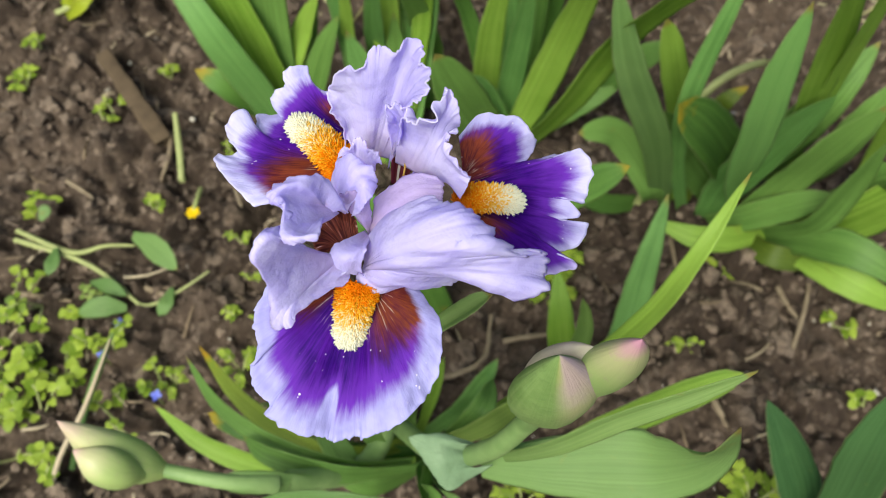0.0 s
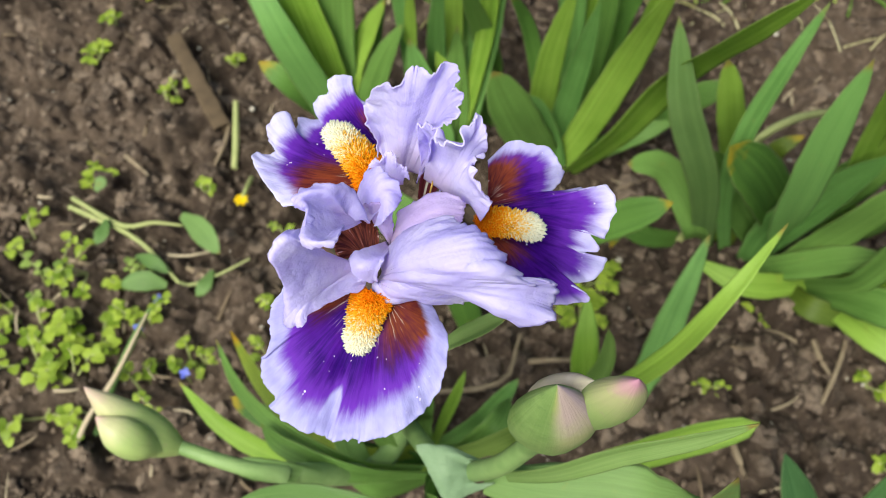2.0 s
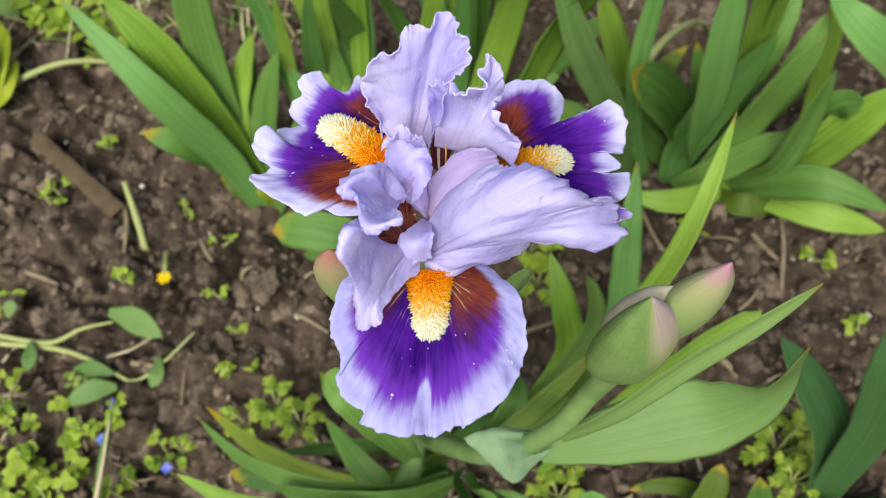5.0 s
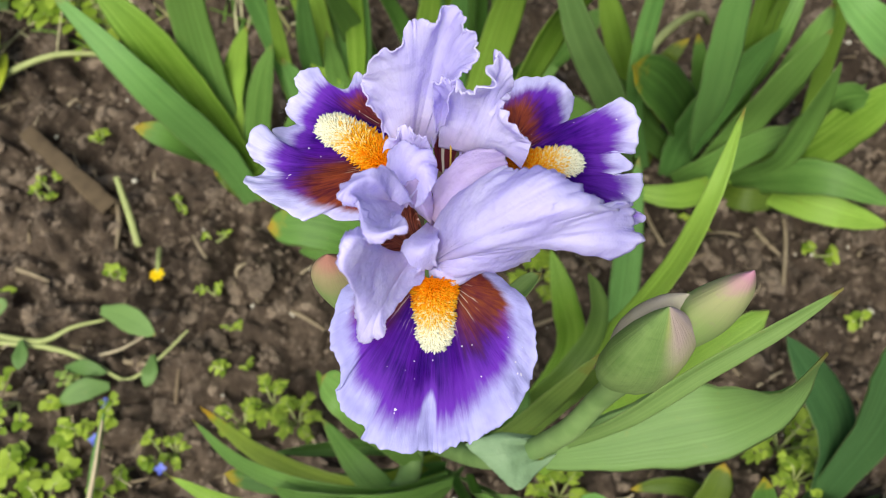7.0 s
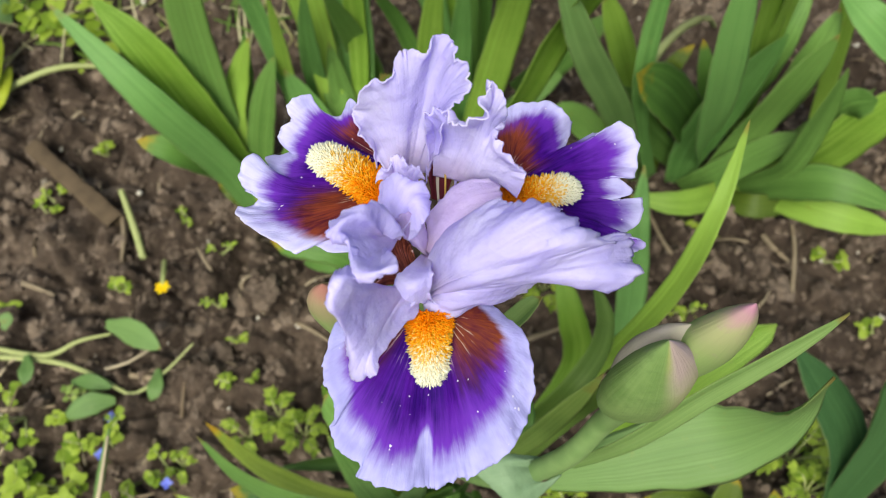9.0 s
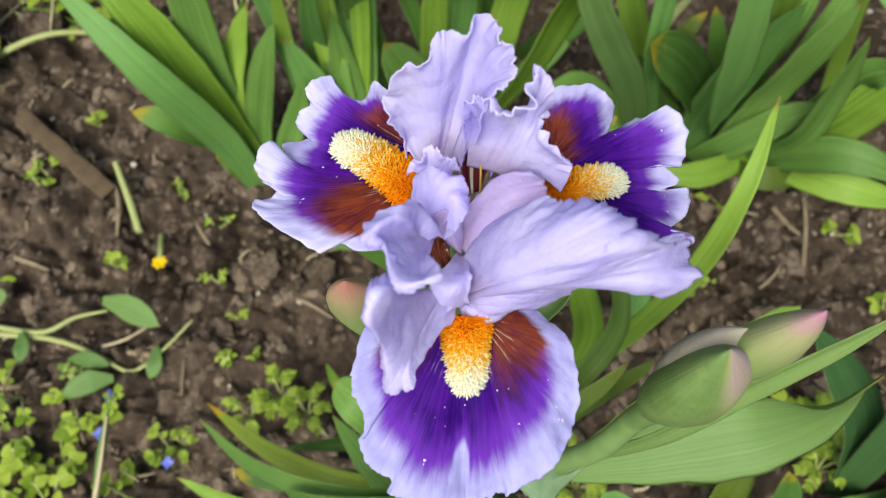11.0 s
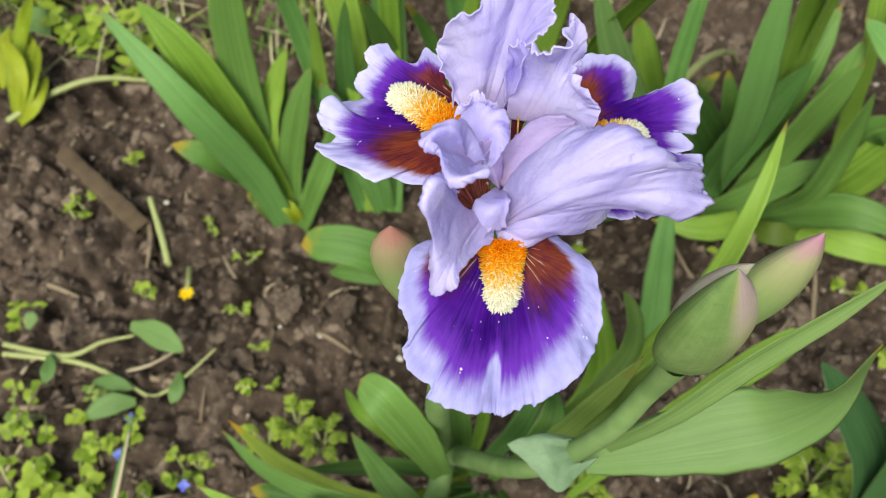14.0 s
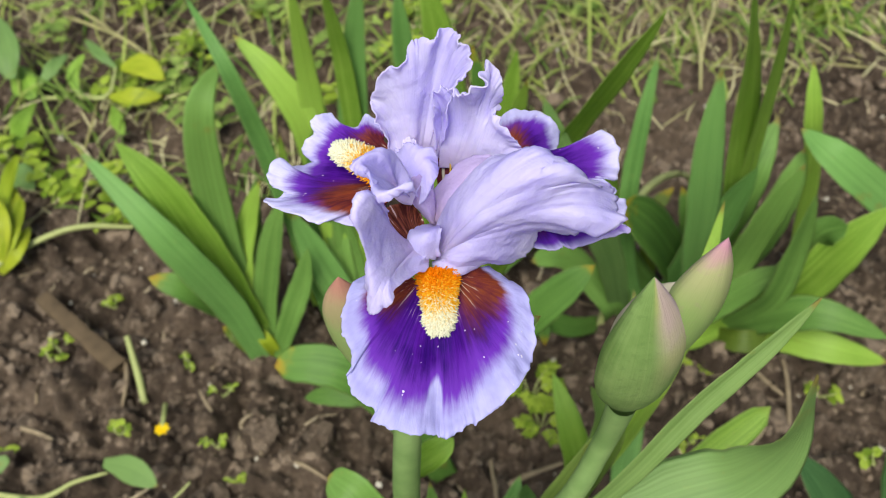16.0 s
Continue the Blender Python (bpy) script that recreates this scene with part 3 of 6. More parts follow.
# ---- the flowering iris ----
iris = thing("iris_plant", (-0.016, 0.098, 0.0), "flowering bearded iris with lavender and violet bloom, buds and sword leaves", "iris")
stem = part("stem", tube_mesh([(-0.016, 0.100, -0.01), (-0.0195, 0.080, 0.10), (-0.0188, 0.060, 0.20), (-0.0170, 0.043, 0.26), (-0.0100, 0.039, 0.33), (0.0010, 0.038, 0.372), (0.004, 0.036, 0.398)], [0.0070, 0.0064, 0.0056, 0.0052, 0.0046, 0.0042, 0.0050], 26, 14), STEM, iris, "smooth green flower stalk")

bloom = part("flower", tube_mesh([(0.003, 0.037, 0.380), (0.004, 0.036, 0.392), (0.004, 0.036, 0.400), (0.004, 0.036, 0.406)], [0.0046, 0.0058, 0.0050, 0.0020], 12, 14), STEM, iris, "open iris flower with three violet falls and three lavender standards")
petal("fall", bloom, FALL, "hanging violet fall with lavender rim and red-brown haft",
      base=[(-0.0046, 0.0131, 0.4085), (-0.0025, 0.0145, 0.4095), (-0.0002, 0.0150, 0.4095), (0.0023, 0.0145, 0.4095), (0.0046, 0.0138, 0.4085)],
      mid=[(-0.0073, 0.0149, 0.4106), (-0.0129, 0.0094, 0.4111), (-0.0121, 0.0050, 0.4084), (-0.0123, 0.0020, 0.4063), (-0.0089, -0.0010, 0.4047), (-0.0065, -0.0032, 0.4033), (-0.0010, -0.0029, 0.4010), (0.0023, -0.0026, 0.4013), (0.0064, -0.0027, 0.4041), (0.0114, 0.0020, 0.4057), (0.0127, 0.0096, 0.4091), (0.0088, 0.0152, 0.4096)],
      rim=[(-0.0099, 0.0167, 0.4090), (-0.0180, 0.0139, 0.4105), (-0.0210, 0.0064, 0.4100), (-0.0218, 0.0024, 0.4075), (-0.0202, -0.0017, 0.4050), (-0.0199, -0.0053, 0.4030), (-0.0213, -0.0071, 0.4010), (-0.0192, -0.0106, 0.3985), (-0.0157, -0.0127, 0.3980), (-0.0163, -0.0150, 0.3965), (-0.0120, -0.0166, 0.3955), (-0.0068, -0.0175, 0.3935), (-0.0025, -0.0163, 0.3912), (-0.0006, -0.0173, 0.3902), (0.0030, -0.0159, 0.3918), (0.0059, -0.0160, 0.3940), (0.0098, -0.0155, 0.3970), (0.0151, -0.0125, 0.4005), (0.0186, -0.0070, 0.4000), (0.0211, -0.0001, 0.4025), (0.0203, 0.0073, 0.4062), (0.0170, 0.0128, 0.4070), (0.0124, 0.0178, 0.4072)],
      ruffle=0.0009, count=9, phase=0.4, frill=0.0007)
petal("fall", bloom, LEFT_FALL, "spreading violet fall with ruffled lavender rim",
      base=[(-0.0068, 0.0525, 0.4140), (-0.0071, 0.0484, 0.4115), (-0.0089, 0.0413, 0.4105)],
      mid=[(-0.0107, 0.0558, 0.4165), (-0.0156, 0.0584, 0.4165), (-0.0199, 0.0599, 0.4150), (-0.0221, 0.0583, 0.4130), (-0.0236, 0.0541, 0.4115), (-0.0257, 0.0479, 0.4120), (-0.0266, 0.0426, 0.4130), (-0.0236, 0.0375, 0.4150), (-0.0172, 0.0334, 0.4150), (-0.0120, 0.0337, 0.4120)],
      rim=[(-0.0077, 0.0574, 0.4170), (-0.0137, 0.0654, 0.4165), (-0.0155, 0.0662, 0.4167), (-0.0180, 0.0627, 0.4147), (-0.0230, 0.0670, 0.4150), (-0.0248, 0.0699, 0.4155), (-0.0290, 0.0682, 0.4165), (-0.0299, 0.0662, 0.4150), (-0.0281, 0.0642, 0.4135), (-0.0321, 0.0640, 0.4105), (-0.0323, 0.0612, 0.4088), (-0.0293, 0.0590, 0.4075), (-0.0363, 0.0591, 0.4065), (-0.0343, 0.0520, 0.4095), (-0.0377, 0.0555, 0.4124), (-0.0406, 0.0513, 0.4127), (-0.0401, 0.0476, 0.4110), (-0.0368, 0.0443, 0.4115), (-0.0410, 0.0424, 0.4117), (-0.0382, 0.0367, 0.4140), (-0.0324, 0.0307, 0.4162), (-0.0262, 0.0266, 0.4168), (-0.0239, 0.0302, 0.4140), (-0.0192, 0.0278, 0.4143), (-0.0120, 0.0290, 0.4120)],
      ruffle=0.0007, count=9, phase=2.1, frill=0.0006)
petal("fall", bloom, RIGHT_FALL, "spreading violet fall with ruffled lavender rim",
      base=[(0.0190, 0.0461, 0.4130), (0.0197, 0.0419, 0.4110), (0.0192, 0.0360, 0.4095)],
      mid=[(0.0177, 0.0508, 0.4155), (0.0233, 0.0524, 0.4160), (0.0268, 0.0491, 0.4135), (0.0315, 0.0497, 0.4115), (0.0340, 0.0465, 0.4085), (0.0338, 0.0434, 0.4065), (0.0334, 0.0399, 0.4055), (0.0322, 0.0354, 0.4060), (0.0247, 0.0320, 0.4080), (0.0205, 0.0309, 0.4090)],
      rim=[(0.0169, 0.0529, 0.4180), (0.0199, 0.0584, 0.4187), (0.0238, 0.0595, 0.4200), (0.0299, 0.0615, 0.4170), (0.0338, 0.0593, 0.4152), (0.0357, 0.0591, 0.4095), (0.0340, 0.0549, 0.4085), (0.0388, 0.0594, 0.4068), (0.0423, 0.0566, 0.4110), (0.0465, 0.0589, 0.4115), (0.0498, 0.0550, 0.4094), (0.0499, 0.0500, 0.4063), (0.0490, 0.0491, 0.4020), (0.0451, 0.0494, 0.4040), (0.0485, 0.0466, 0.3998), (0.0444, 0.0441, 0.4015), (0.0510, 0.0464, 0.3968), (0.0488, 0.0386, 0.3985), (0.0433, 0.0337, 0.4030), (0.0495, 0.0323, 0.4013), (0.0465, 0.0292, 0.4025), (0.0386, 0.0243, 0.4055), (0.0324, 0.0211, 0.4073), (0.0306, 0.0221, 0.4078), (0.0288, 0.0213, 0.4069), (0.0250, 0.0214, 0.4080), (0.0195, 0.0240, 0.4085)],
      ruffle=0.0007, count=9, phase=4.0, frill=0.0006)
petal("standard", bloom, LAVENDER, "upright ruffled lavender standard",
      base=[(-0.0067, 0.0444, 0.4160), (-0.0026, 0.0467, 0.4140), (0.0019, 0.0460, 0.4150)],
      mid=[(-0.0084, 0.0460, 0.4200), (-0.0085, 0.0484, 0.4250), (-0.0051, 0.0479, 0.4315), (-0.0025, 0.0477, 0.4370), (0.0003, 0.0487, 0.4390), (0.0033, 0.0504, 0.4385), (0.0055, 0.0477, 0.4380), (0.0052, 0.0473, 0.4340), (0.0042, 0.0461, 0.4280), (0.0033, 0.0454, 0.4210)],
      rim=[(-0.0091, 0.0455, 0.4180), (-0.0088, 0.0464, 0.4250), (-0.0112, 0.0461, 0.4310), (-0.0122, 0.0486, 0.4352), (-0.0089, 0.0482, 0.4415), (-0.0038, 0.0483, 0.4445), (-0.0023, 0.0505, 0.4470), (0.0002, 0.0516, 0.4480), (0.0036, 0.0490, 0.4495), (0.0064, 0.0521, 0.4497), (0.0089, 0.0499, 0.4497), (0.0081, 0.0467, 0.4490), (0.0110, 0.0456, 0.4480), (0.0114, 0.0429, 0.4470), (0.0090, 0.0422, 0.4435), (0.0066, 0.0425, 0.4405), (0.0054, 0.0420, 0.4350), (0.0044, 0.0431, 0.4250)],
      ruffle=0.0011, count=8, phase=1.0, frill=0.0006)
petal("standard_lobe", bloom, LAVENDER, "side lobe of the upright standard",
      base=[(0.0029, 0.0451, 0.4150), (0.0082, 0.0421, 0.4165), (0.0143, 0.0382, 0.4170)],
      mid=[(0.0033, 0.0454, 0.4230), (0.0046, 0.0453, 0.4290), (0.0082, 0.0434, 0.4310), (0.0117, 0.0415, 0.4350), (0.0129, 0.0414, 0.4350), (0.0136, 0.0407, 0.4320), (0.0141, 0.0386, 0.4300), (0.0167, 0.0376, 0.4260), (0.0164, 0.0372, 0.4215)],
      rim=[(0.0025, 0.0444, 0.4210), (0.0026, 0.0431, 0.4310), (0.0025, 0.0419, 0.4385), (0.0041, 0.0416, 0.4415), (0.0064, 0.0420, 0.4408), (0.0082, 0.0373, 0.4425), (0.0115, 0.0365, 0.4452), (0.0139, 0.0416, 0.4455), (0.0153, 0.0441, 0.4459), (0.0181, 0.0421, 0.4419), (0.0173, 0.0436, 0.4345), (0.0154, 0.0403, 0.4350), (0.0169, 0.0369, 0.4346), (0.0208, 0.0356, 0.4302), (0.0213, 0.0347, 0.4255), (0.0202, 0.0343, 0.4205)],
      ruffle=0.0012, count=8, phase=4.4, frill=0.0005)
petal("standard", bloom, LAVENDER, "large drooping lavender standard with crimped edge",
      base=[(0.0003, 0.0201, 0.4095), (-0.0002, 0.0187, 0.4085), (-0.0002, 0.0169, 0.4085)],
      mid=[(0.0010, 0.0218, 0.4110), (0.0050, 0.0232, 0.4205), (0.0118, 0.0163, 0.4345), (0.0168, 0.0125, 0.4385), (0.0193, 0.0114, 0.4370), (0.0180, 0.0119, 0.4310), (0.0138, 0.0139, 0.4240), (0.0079, 0.0142, 0.4165), (0.0005, 0.0157, 0.4100)],
      rim=[(0.0009, 0.0212, 0.4095), (0.0021, 0.0259, 0.4135), (0.0044, 0.0282, 0.4180), (0.0082, 0.0284, 0.4250), (0.0122, 0.0263, 0.4310), (0.0149, 0.0254, 0.4347), (0.0174, 0.0231, 0.4365), (0.0210, 0.0220, 0.4388), (0.0239, 0.0197, 0.4392), (0.0270, 0.0190, 0.4385), (0.0297, 0.0169, 0.4365), (0.0282, 0.0147, 0.4340), (0.0328, 0.0163, 0.4345), (0.0356, 0.0158, 0.4300), (0.0389, 0.0195, 0.4285), (0.0410, 0.0198, 0.4245), (0.0416, 0.0169, 0.4232), (0.0410, 0.0144, 0.4230), (0.0361, 0.0113, 0.4225), (0.0333, 0.0139, 0.4210), (0.0313, 0.0155, 0.4190), (0.0254, 0.0180, 0.4170), (0.0233, 0.0186, 0.4120), (0.0186, 0.0176, 0.4090), (0.0132, 0.0188, 0.4085), (0.0108, 0.0165, 0.4095), (0.0043, 0.0119, 0.4110), (-0.0004, 0.0151, 0.4095)],
      ruffle=0.0013, count=11, phase=3.0, frill=0.0008, dome=0.0020)
petal("standard", bloom, LAVENDER, "folded lavender standard lapping over a fall",
      base=[(-0.0083, 0.0139, 0.4240), (-0.0048, 0.0158, 0.4190), (-0.0024, 0.0147, 0.4170)],
      mid=[(-0.0090, 0.0103, 0.4330), (-0.0109, 0.0060, 0.4420), (-0.0124, 0.0035, 0.4425), (-0.0126, 0.0023, 0.4350), (-0.0113, 0.0015, 0.4270), (-0.0101, 0.0014, 0.4240), (-0.0091, 0.0035, 0.4225), (-0.0060, 0.0093, 0.4190), (-0.0025, 0.0136, 0.4165)],
      rim=[(-0.0086, 0.0088, 0.4360), (-0.0102, 0.0062, 0.4415), (-0.0120, 0.0088, 0.4415), (-0.0149, 0.0085, 0.4417), (-0.0155, 0.0024, 0.4420), (-0.0138, 0.0022, 0.4340), (-0.0143, 0.0013, 0.4240), (-0.0144, -0.0014, 0.4176), (-0.0121, -0.0027, 0.4190), (-0.0090, -0.0022, 0.4218), (-0.0092, 0.0005, 0.4215), (-0.0042, 0.0095, 0.4160), (-0.0013, 0.0134, 0.4140), (-0.0016, 0.0141, 0.4180)],
      ruffle=0.0006, count=7, phase=5.2, frill=0.0004)
petal("standard_crest", bloom, LAVENDER, "ruffled upper margin of the lapping standard",
      base=[(-0.0077, 0.0201, 0.4290), (-0.0061, 0.0214, 0.4300), (-0.0045, 0.0222, 0.4270)],
      mid=[(-0.0037, 0.0218, 0.4290), (-0.0063, 0.0221, 0.4370), (-0.0093, 0.0184, 0.4430), (-0.0125, 0.0159, 0.4425), (-0.0109, 0.0133, 0.4410), (-0.0095, 0.0091, 0.4415), (-0.0069, 0.0084, 0.4420), (-0.0059, 0.0142, 0.4360)],
      rim=[(-0.0028, 0.0232, 0.4260), (-0.0057, 0.0241, 0.4340), (-0.0073, 0.0231, 0.4390), (-0.0101, 0.0205, 0.4435), (-0.0136, 0.0198, 0.4410), (-0.0150, 0.0148, 0.4430), (-0.0136, 0.0137, 0.4420), (-0.0109, 0.0142, 0.4405), (-0.0113, 0.0104, 0.4415), (-0.0112, 0.0079, 0.4417), (-0.0096, 0.0061, 0.4417), (-0.0057, 0.0065, 0.4435), (-0.0033, 0.0074, 0.4445), (-0.0056, 0.0151, 0.4360), (-0.0073, 0.0201, 0.4300)],
      ruffle=0.0006, count=7, phase=7.7, frill=0.0004)
petal("standard_fold", bloom, LAVENDER, "upturned fold of the lapping standard",
      base=[(-0.0083, 0.0269, 0.4230), (-0.0065, 0.0263, 0.4215), (-0.0043, 0.0254, 0.4215)],
      mid=[(-0.0078, 0.0292, 0.4265), (-0.0055, 0.0301, 0.4300), (-0.0028, 0.0286, 0.4315), (-0.0012, 0.0277, 0.4300), (-0.0018, 0.0264, 0.4265)],
      rim=[(-0.0084, 0.0289, 0.4255), (-0.0078, 0.0327, 0.4285), (-0.0063, 0.0345, 0.4298), (-0.0039, 0.0338, 0.4328), (-0.0015, 0.0327, 0.4330), (0.0005, 0.0318, 0.4327), (0.0019, 0.0303, 0.4314), (0.0022, 0.0303, 0.4285), (0.0015, 0.0271, 0.4285), (0.0008, 0.0255, 0.4275), (-0.0009, 0.0246, 0.4240), (-0.0028, 0.0248, 0.4220)],
      ruffle=0.0005, count=5, phase=0.8, frill=0.0003, rows=40, cols=90)
petal("style_crest", bloom, LAVENDER, "small frilled crest in the throat",
      base=[(-0.0064, 0.0392, 0.4200), (-0.0037, 0.0390, 0.4190), (-0.0005, 0.0395, 0.4190)],
      mid=[(-0.0075, 0.0391, 0.4235), (-0.0038, 0.0400, 0.4240), (-0.0000, 0.0392, 0.4225)],
      rim=[(-0.0089, 0.0387, 0.4225), (-0.0077, 0.0404, 0.4255), (-0.0057, 0.0397, 0.4270), (-0.0046, 0.0412, 0.4280), (-0.0025, 0.0405, 0.4280), (-0.0014, 0.0397, 0.4265), (0.0002, 0.0397, 0.4260), (0.0013, 0.0385, 0.4230)],
      ruffle=0.0006, count=7, phase=2.8, frill=0.0006, rows=24, cols=70)
petal("style_arm", bloom, STYLE, "pale pinkish style arm with crest", shaper=loft_mesh,
      left=[(0.0006, 0.0263, 0.4150), (0.0022, 0.0320, 0.4205), (0.0082, 0.0360, 0.4245), (0.0159, 0.0353, 0.4260)],
      middle=[(0.0019, 0.0242, 0.4160), (0.0045, 0.0276, 0.4220), (0.0100, 0.0308, 0.4260), (0.0164, 0.0314, 0.4270)],
      right=[(0.0036, 0.0235, 0.4160), (0.0067, 0.0253, 0.4210), (0.0109, 0.0273, 0.4240), (0.0166, 0.0294, 0.4250)], ruffle=0.0008, count=6, phase=1, edge=0.0008, crinkle=0.0003, rows=30, cols=26)
petal("style_arm", bloom, STYLE, "pale pinkish style arm with crest", shaper=loft_mesh,
      left=[(0.0012, 0.0264, 0.4120), (-0.0027, 0.0269, 0.4180), (-0.0051, 0.0269, 0.4230), (-0.0056, 0.0271, 0.4270)],
      middle=[(0.0006, 0.0258, 0.4125), (-0.0011, 0.0258, 0.4195), (-0.0024, 0.0264, 0.4245), (-0.0027, 0.0269, 0.4290)],
      right=[(0.0010, 0.0271, 0.4120), (0.0008, 0.0270, 0.4190), (0.0007, 0.0276, 0.4235), (0.0007, 0.0280, 0.4270)], ruffle=0.0006, count=6, phase=2, edge=0.0007, crinkle=0.0003, rows=26, cols=22)
petal("style_arm", bloom, LAVENDER, "frilled lavender crest over the front beard", shaper=loft_mesh,
      left=[(-0.0005, 0.0254, 0.4150), (-0.0028, 0.0205, 0.4195), (-0.0055, 0.0174, 0.4210), (-0.0072, 0.0139, 0.4180)],
      middle=[(0.0006, 0.0246, 0.4150), (-0.0006, 0.0177, 0.4210), (-0.0022, 0.0143, 0.4215), (-0.0036, 0.0134, 0.4165)],
      right=[(0.0015, 0.0252, 0.4150), (0.0018, 0.0188, 0.4200), (0.0012, 0.0157, 0.4190), (0.0006, 0.0153, 0.4145)], ruffle=0.0006, count=5, phase=3, edge=0.0007, crimp=0.0002, crinkle=0.0003, rows=30, cols=26)
petal("haft", bloom, HAFT, "red-brown veined throat of a standard",
      base=[(-0.0040, 0.0192, 0.4100), (-0.0028, 0.0205, 0.4100), (-0.0017, 0.0223, 0.4100)],
      mid=[(-0.0070, 0.0201, 0.4125), (-0.0077, 0.0235, 0.4140), (-0.0049, 0.0263, 0.4150), (-0.0019, 0.0251, 0.4130)],
      rim=[(-0.0088, 0.0178, 0.4140), (-0.0111, 0.0200, 0.4170), (-0.0113, 0.0231, 0.4200), (-0.0091, 0.0262, 0.4210), (-0.0050, 0.0278, 0.4200), (-0.0027, 0.0267, 0.4180), (-0.0016, 0.0239, 0.4150)],
      ruffle=0.0003, count=6, phase=1.0, frill=0.0002, rows=24, cols=60)
petal("throat", bloom, THROAT, "lavender throat with maroon sides and a pale midrib",
      base=[(0.0022, 0.0420, 0.4105), (0.0037, 0.0415, 0.4100), (0.0054, 0.0418, 0.4105)],
      mid=[(0.0017, 0.0452, 0.4150), (0.0028, 0.0477, 0.4180), (0.0045, 0.0472, 0.4205), (0.0063, 0.0467, 0.4195), (0.0075, 0.0444, 0.4155)],
      rim=[(0.0011, 0.0440, 0.4135), (0.0017, 0.0466, 0.4185), (0.0030, 0.0458, 0.4285), (0.0043, 0.0441, 0.4345), (0.0064, 0.0431, 0.4355), (0.0084, 0.0438, 0.4330), (0.0094, 0.0442, 0.4260), (0.0090, 0.0433, 0.4190), (0.0075, 0.0423, 0.4140)],
      ruffle=0.0003, count=4, phase=2.2, frill=0.0002, rows=30, cols=60)
part("stamen", tube_mesh([(0.0052, 0.040, 0.412), (0.0056, 0.0435, 0.4165), (0.0058, 0.0453, 0.4194), (0.0052, 0.0462, 0.4215)], [0.00025, 0.00025, 0.00045, 0.0001], 10, 8), STAMEN, bloom, "thin straw-coloured stamen")
for line, up, size, seed in (([(0.0004, 0.0138, 0.4105), (0.0002, 0.0098, 0.4098), (0.0000, 0.0060, 0.4075), (-0.0002, 0.0026, 0.4047)], (0, -0.45, 0.9), 0.0028, 1),
                             ([(-0.0075, 0.0405, 0.4130), (-0.0125, 0.0440, 0.4165), (-0.0175, 0.0470, 0.4185), (-0.0218, 0.0488, 0.4192)], (0, -0.1, 1), 0.0030, 2),
                             ([(0.0185, 0.0385, 0.4110), (0.0240, 0.0390, 0.4135), (0.0290, 0.0396, 0.4140), (0.0326, 0.0400, 0.4130)], (0.05, -0.1, 1), 0.0022, 3)):
    part("beard", beard_mesh(line, up, size * 0.92, 2900, 0.0027, seed), BEARD, bloom, "orange beard with white outer hairs")

# bracts and the bud beside the bloom
leaf(iris, [(0.0120, 0.0400, 0.3250), (0.0185, 0.0402, 0.3375), (0.0248, 0.0410, 0.3480), (0.0300, 0.0427, 0.3560)], 0.0062, LEAF_BRACT, "bract", "curled pale green bract under the bloom", face=(-0.5, -0.3, 0.8), fold=1.1, blunt=0.8, base=0.7)
part("side_bud", bud_mesh([(-0.0215, 0.0405, 0.3380), (-0.0238, 0.0391, 0.3550), (-0.0250, 0.0374, 0.3690), (-0.0253, 0.0350, 0.3805), (-0.0252, 0.0324, 0.3916)], [0.004, 0.0066, 0.0073, 0.0053, 0.0002], 0.6, (0, -1, 0.4), 0.15), RED_BUD, iris, "small closed bud flushed with red")

# right-hand branch with its pair of buds
part("branch", tube_mesh([(-0.016, 0.072, 0.120), (0.0161, 0.0308, 0.2150), (0.0362, 0.0152, 0.2900), (0.0459, 0.0148, 0.3280), (0.0480, 0.0108, 0.3555)], [0.0053, 0.0043, 0.0038, 0.0035, 0.0041], 24, 14), STEM, iris, "side branch carrying two buds")
bud = part("bud", bud_mesh([(0.0490, 0.0106, 0.3570), (0.0491, 0.0090, 0.3680), (0.0488, 0.0067, 0.3800), (0.0482, 0.0043, 0.3925), (0.0472, 0.0026, 0.4055), (0.0461, 0.0012, 0.4182)], [0.0050, 0.0104, 0.0116, 0.0104, 0.0060, 0.0002], 0.62, (0.25, -1, 0.5), 0.16), BUD, iris, "fat green bud flushed with mauve")
part("bract", bud_mesh([(0.0500, 0.0130, 0.3600), (0.0502, 0.0115, 0.3760), (0.0504, 0.0096, 0.3900), (0.0518, 0.0092, 0.4000), (0.0545, 0.0096, 0.4060)], [0.003, 0.0088, 0.0094, 0.0058, 0.0003], 0.6, (0.2, -1, 0.5), 0.1), PAPER_BRACT, bud, "papery pinkish bract")
part("bud_petal", bud_mesh([(0.0535, 0.0120, 0.3690), (0.0568, 0.0104, 0.3850), (0.0592, 0.0083, 0.3995), (0.0607, 0.0063, 0.4125), (0.0617, 0.0046, 0.4250)], [0.0040, 0.0070, 0.0077, 0.0053, 0.0002], 0.66, (0.3, -1, 0.5), 0.14), BUD_TIP, bud, "pointed bud tip flushed pink")
leaf(iris, [(0.0396, 0.0236, 0.2550), (0.0560, 0.0160, 0.3050), (0.0720, 0.0170, 0.3400), (0.0870, 0.0185, 0.3640), (0.0985, 0.0198, 0.3830)], 0.0074, LEAF_BRACT, "spathe_leaf", "narrow folded leaf beside the buds", face=(-0.35, -0.9, 0.05), fold=0.6, base=0.75)
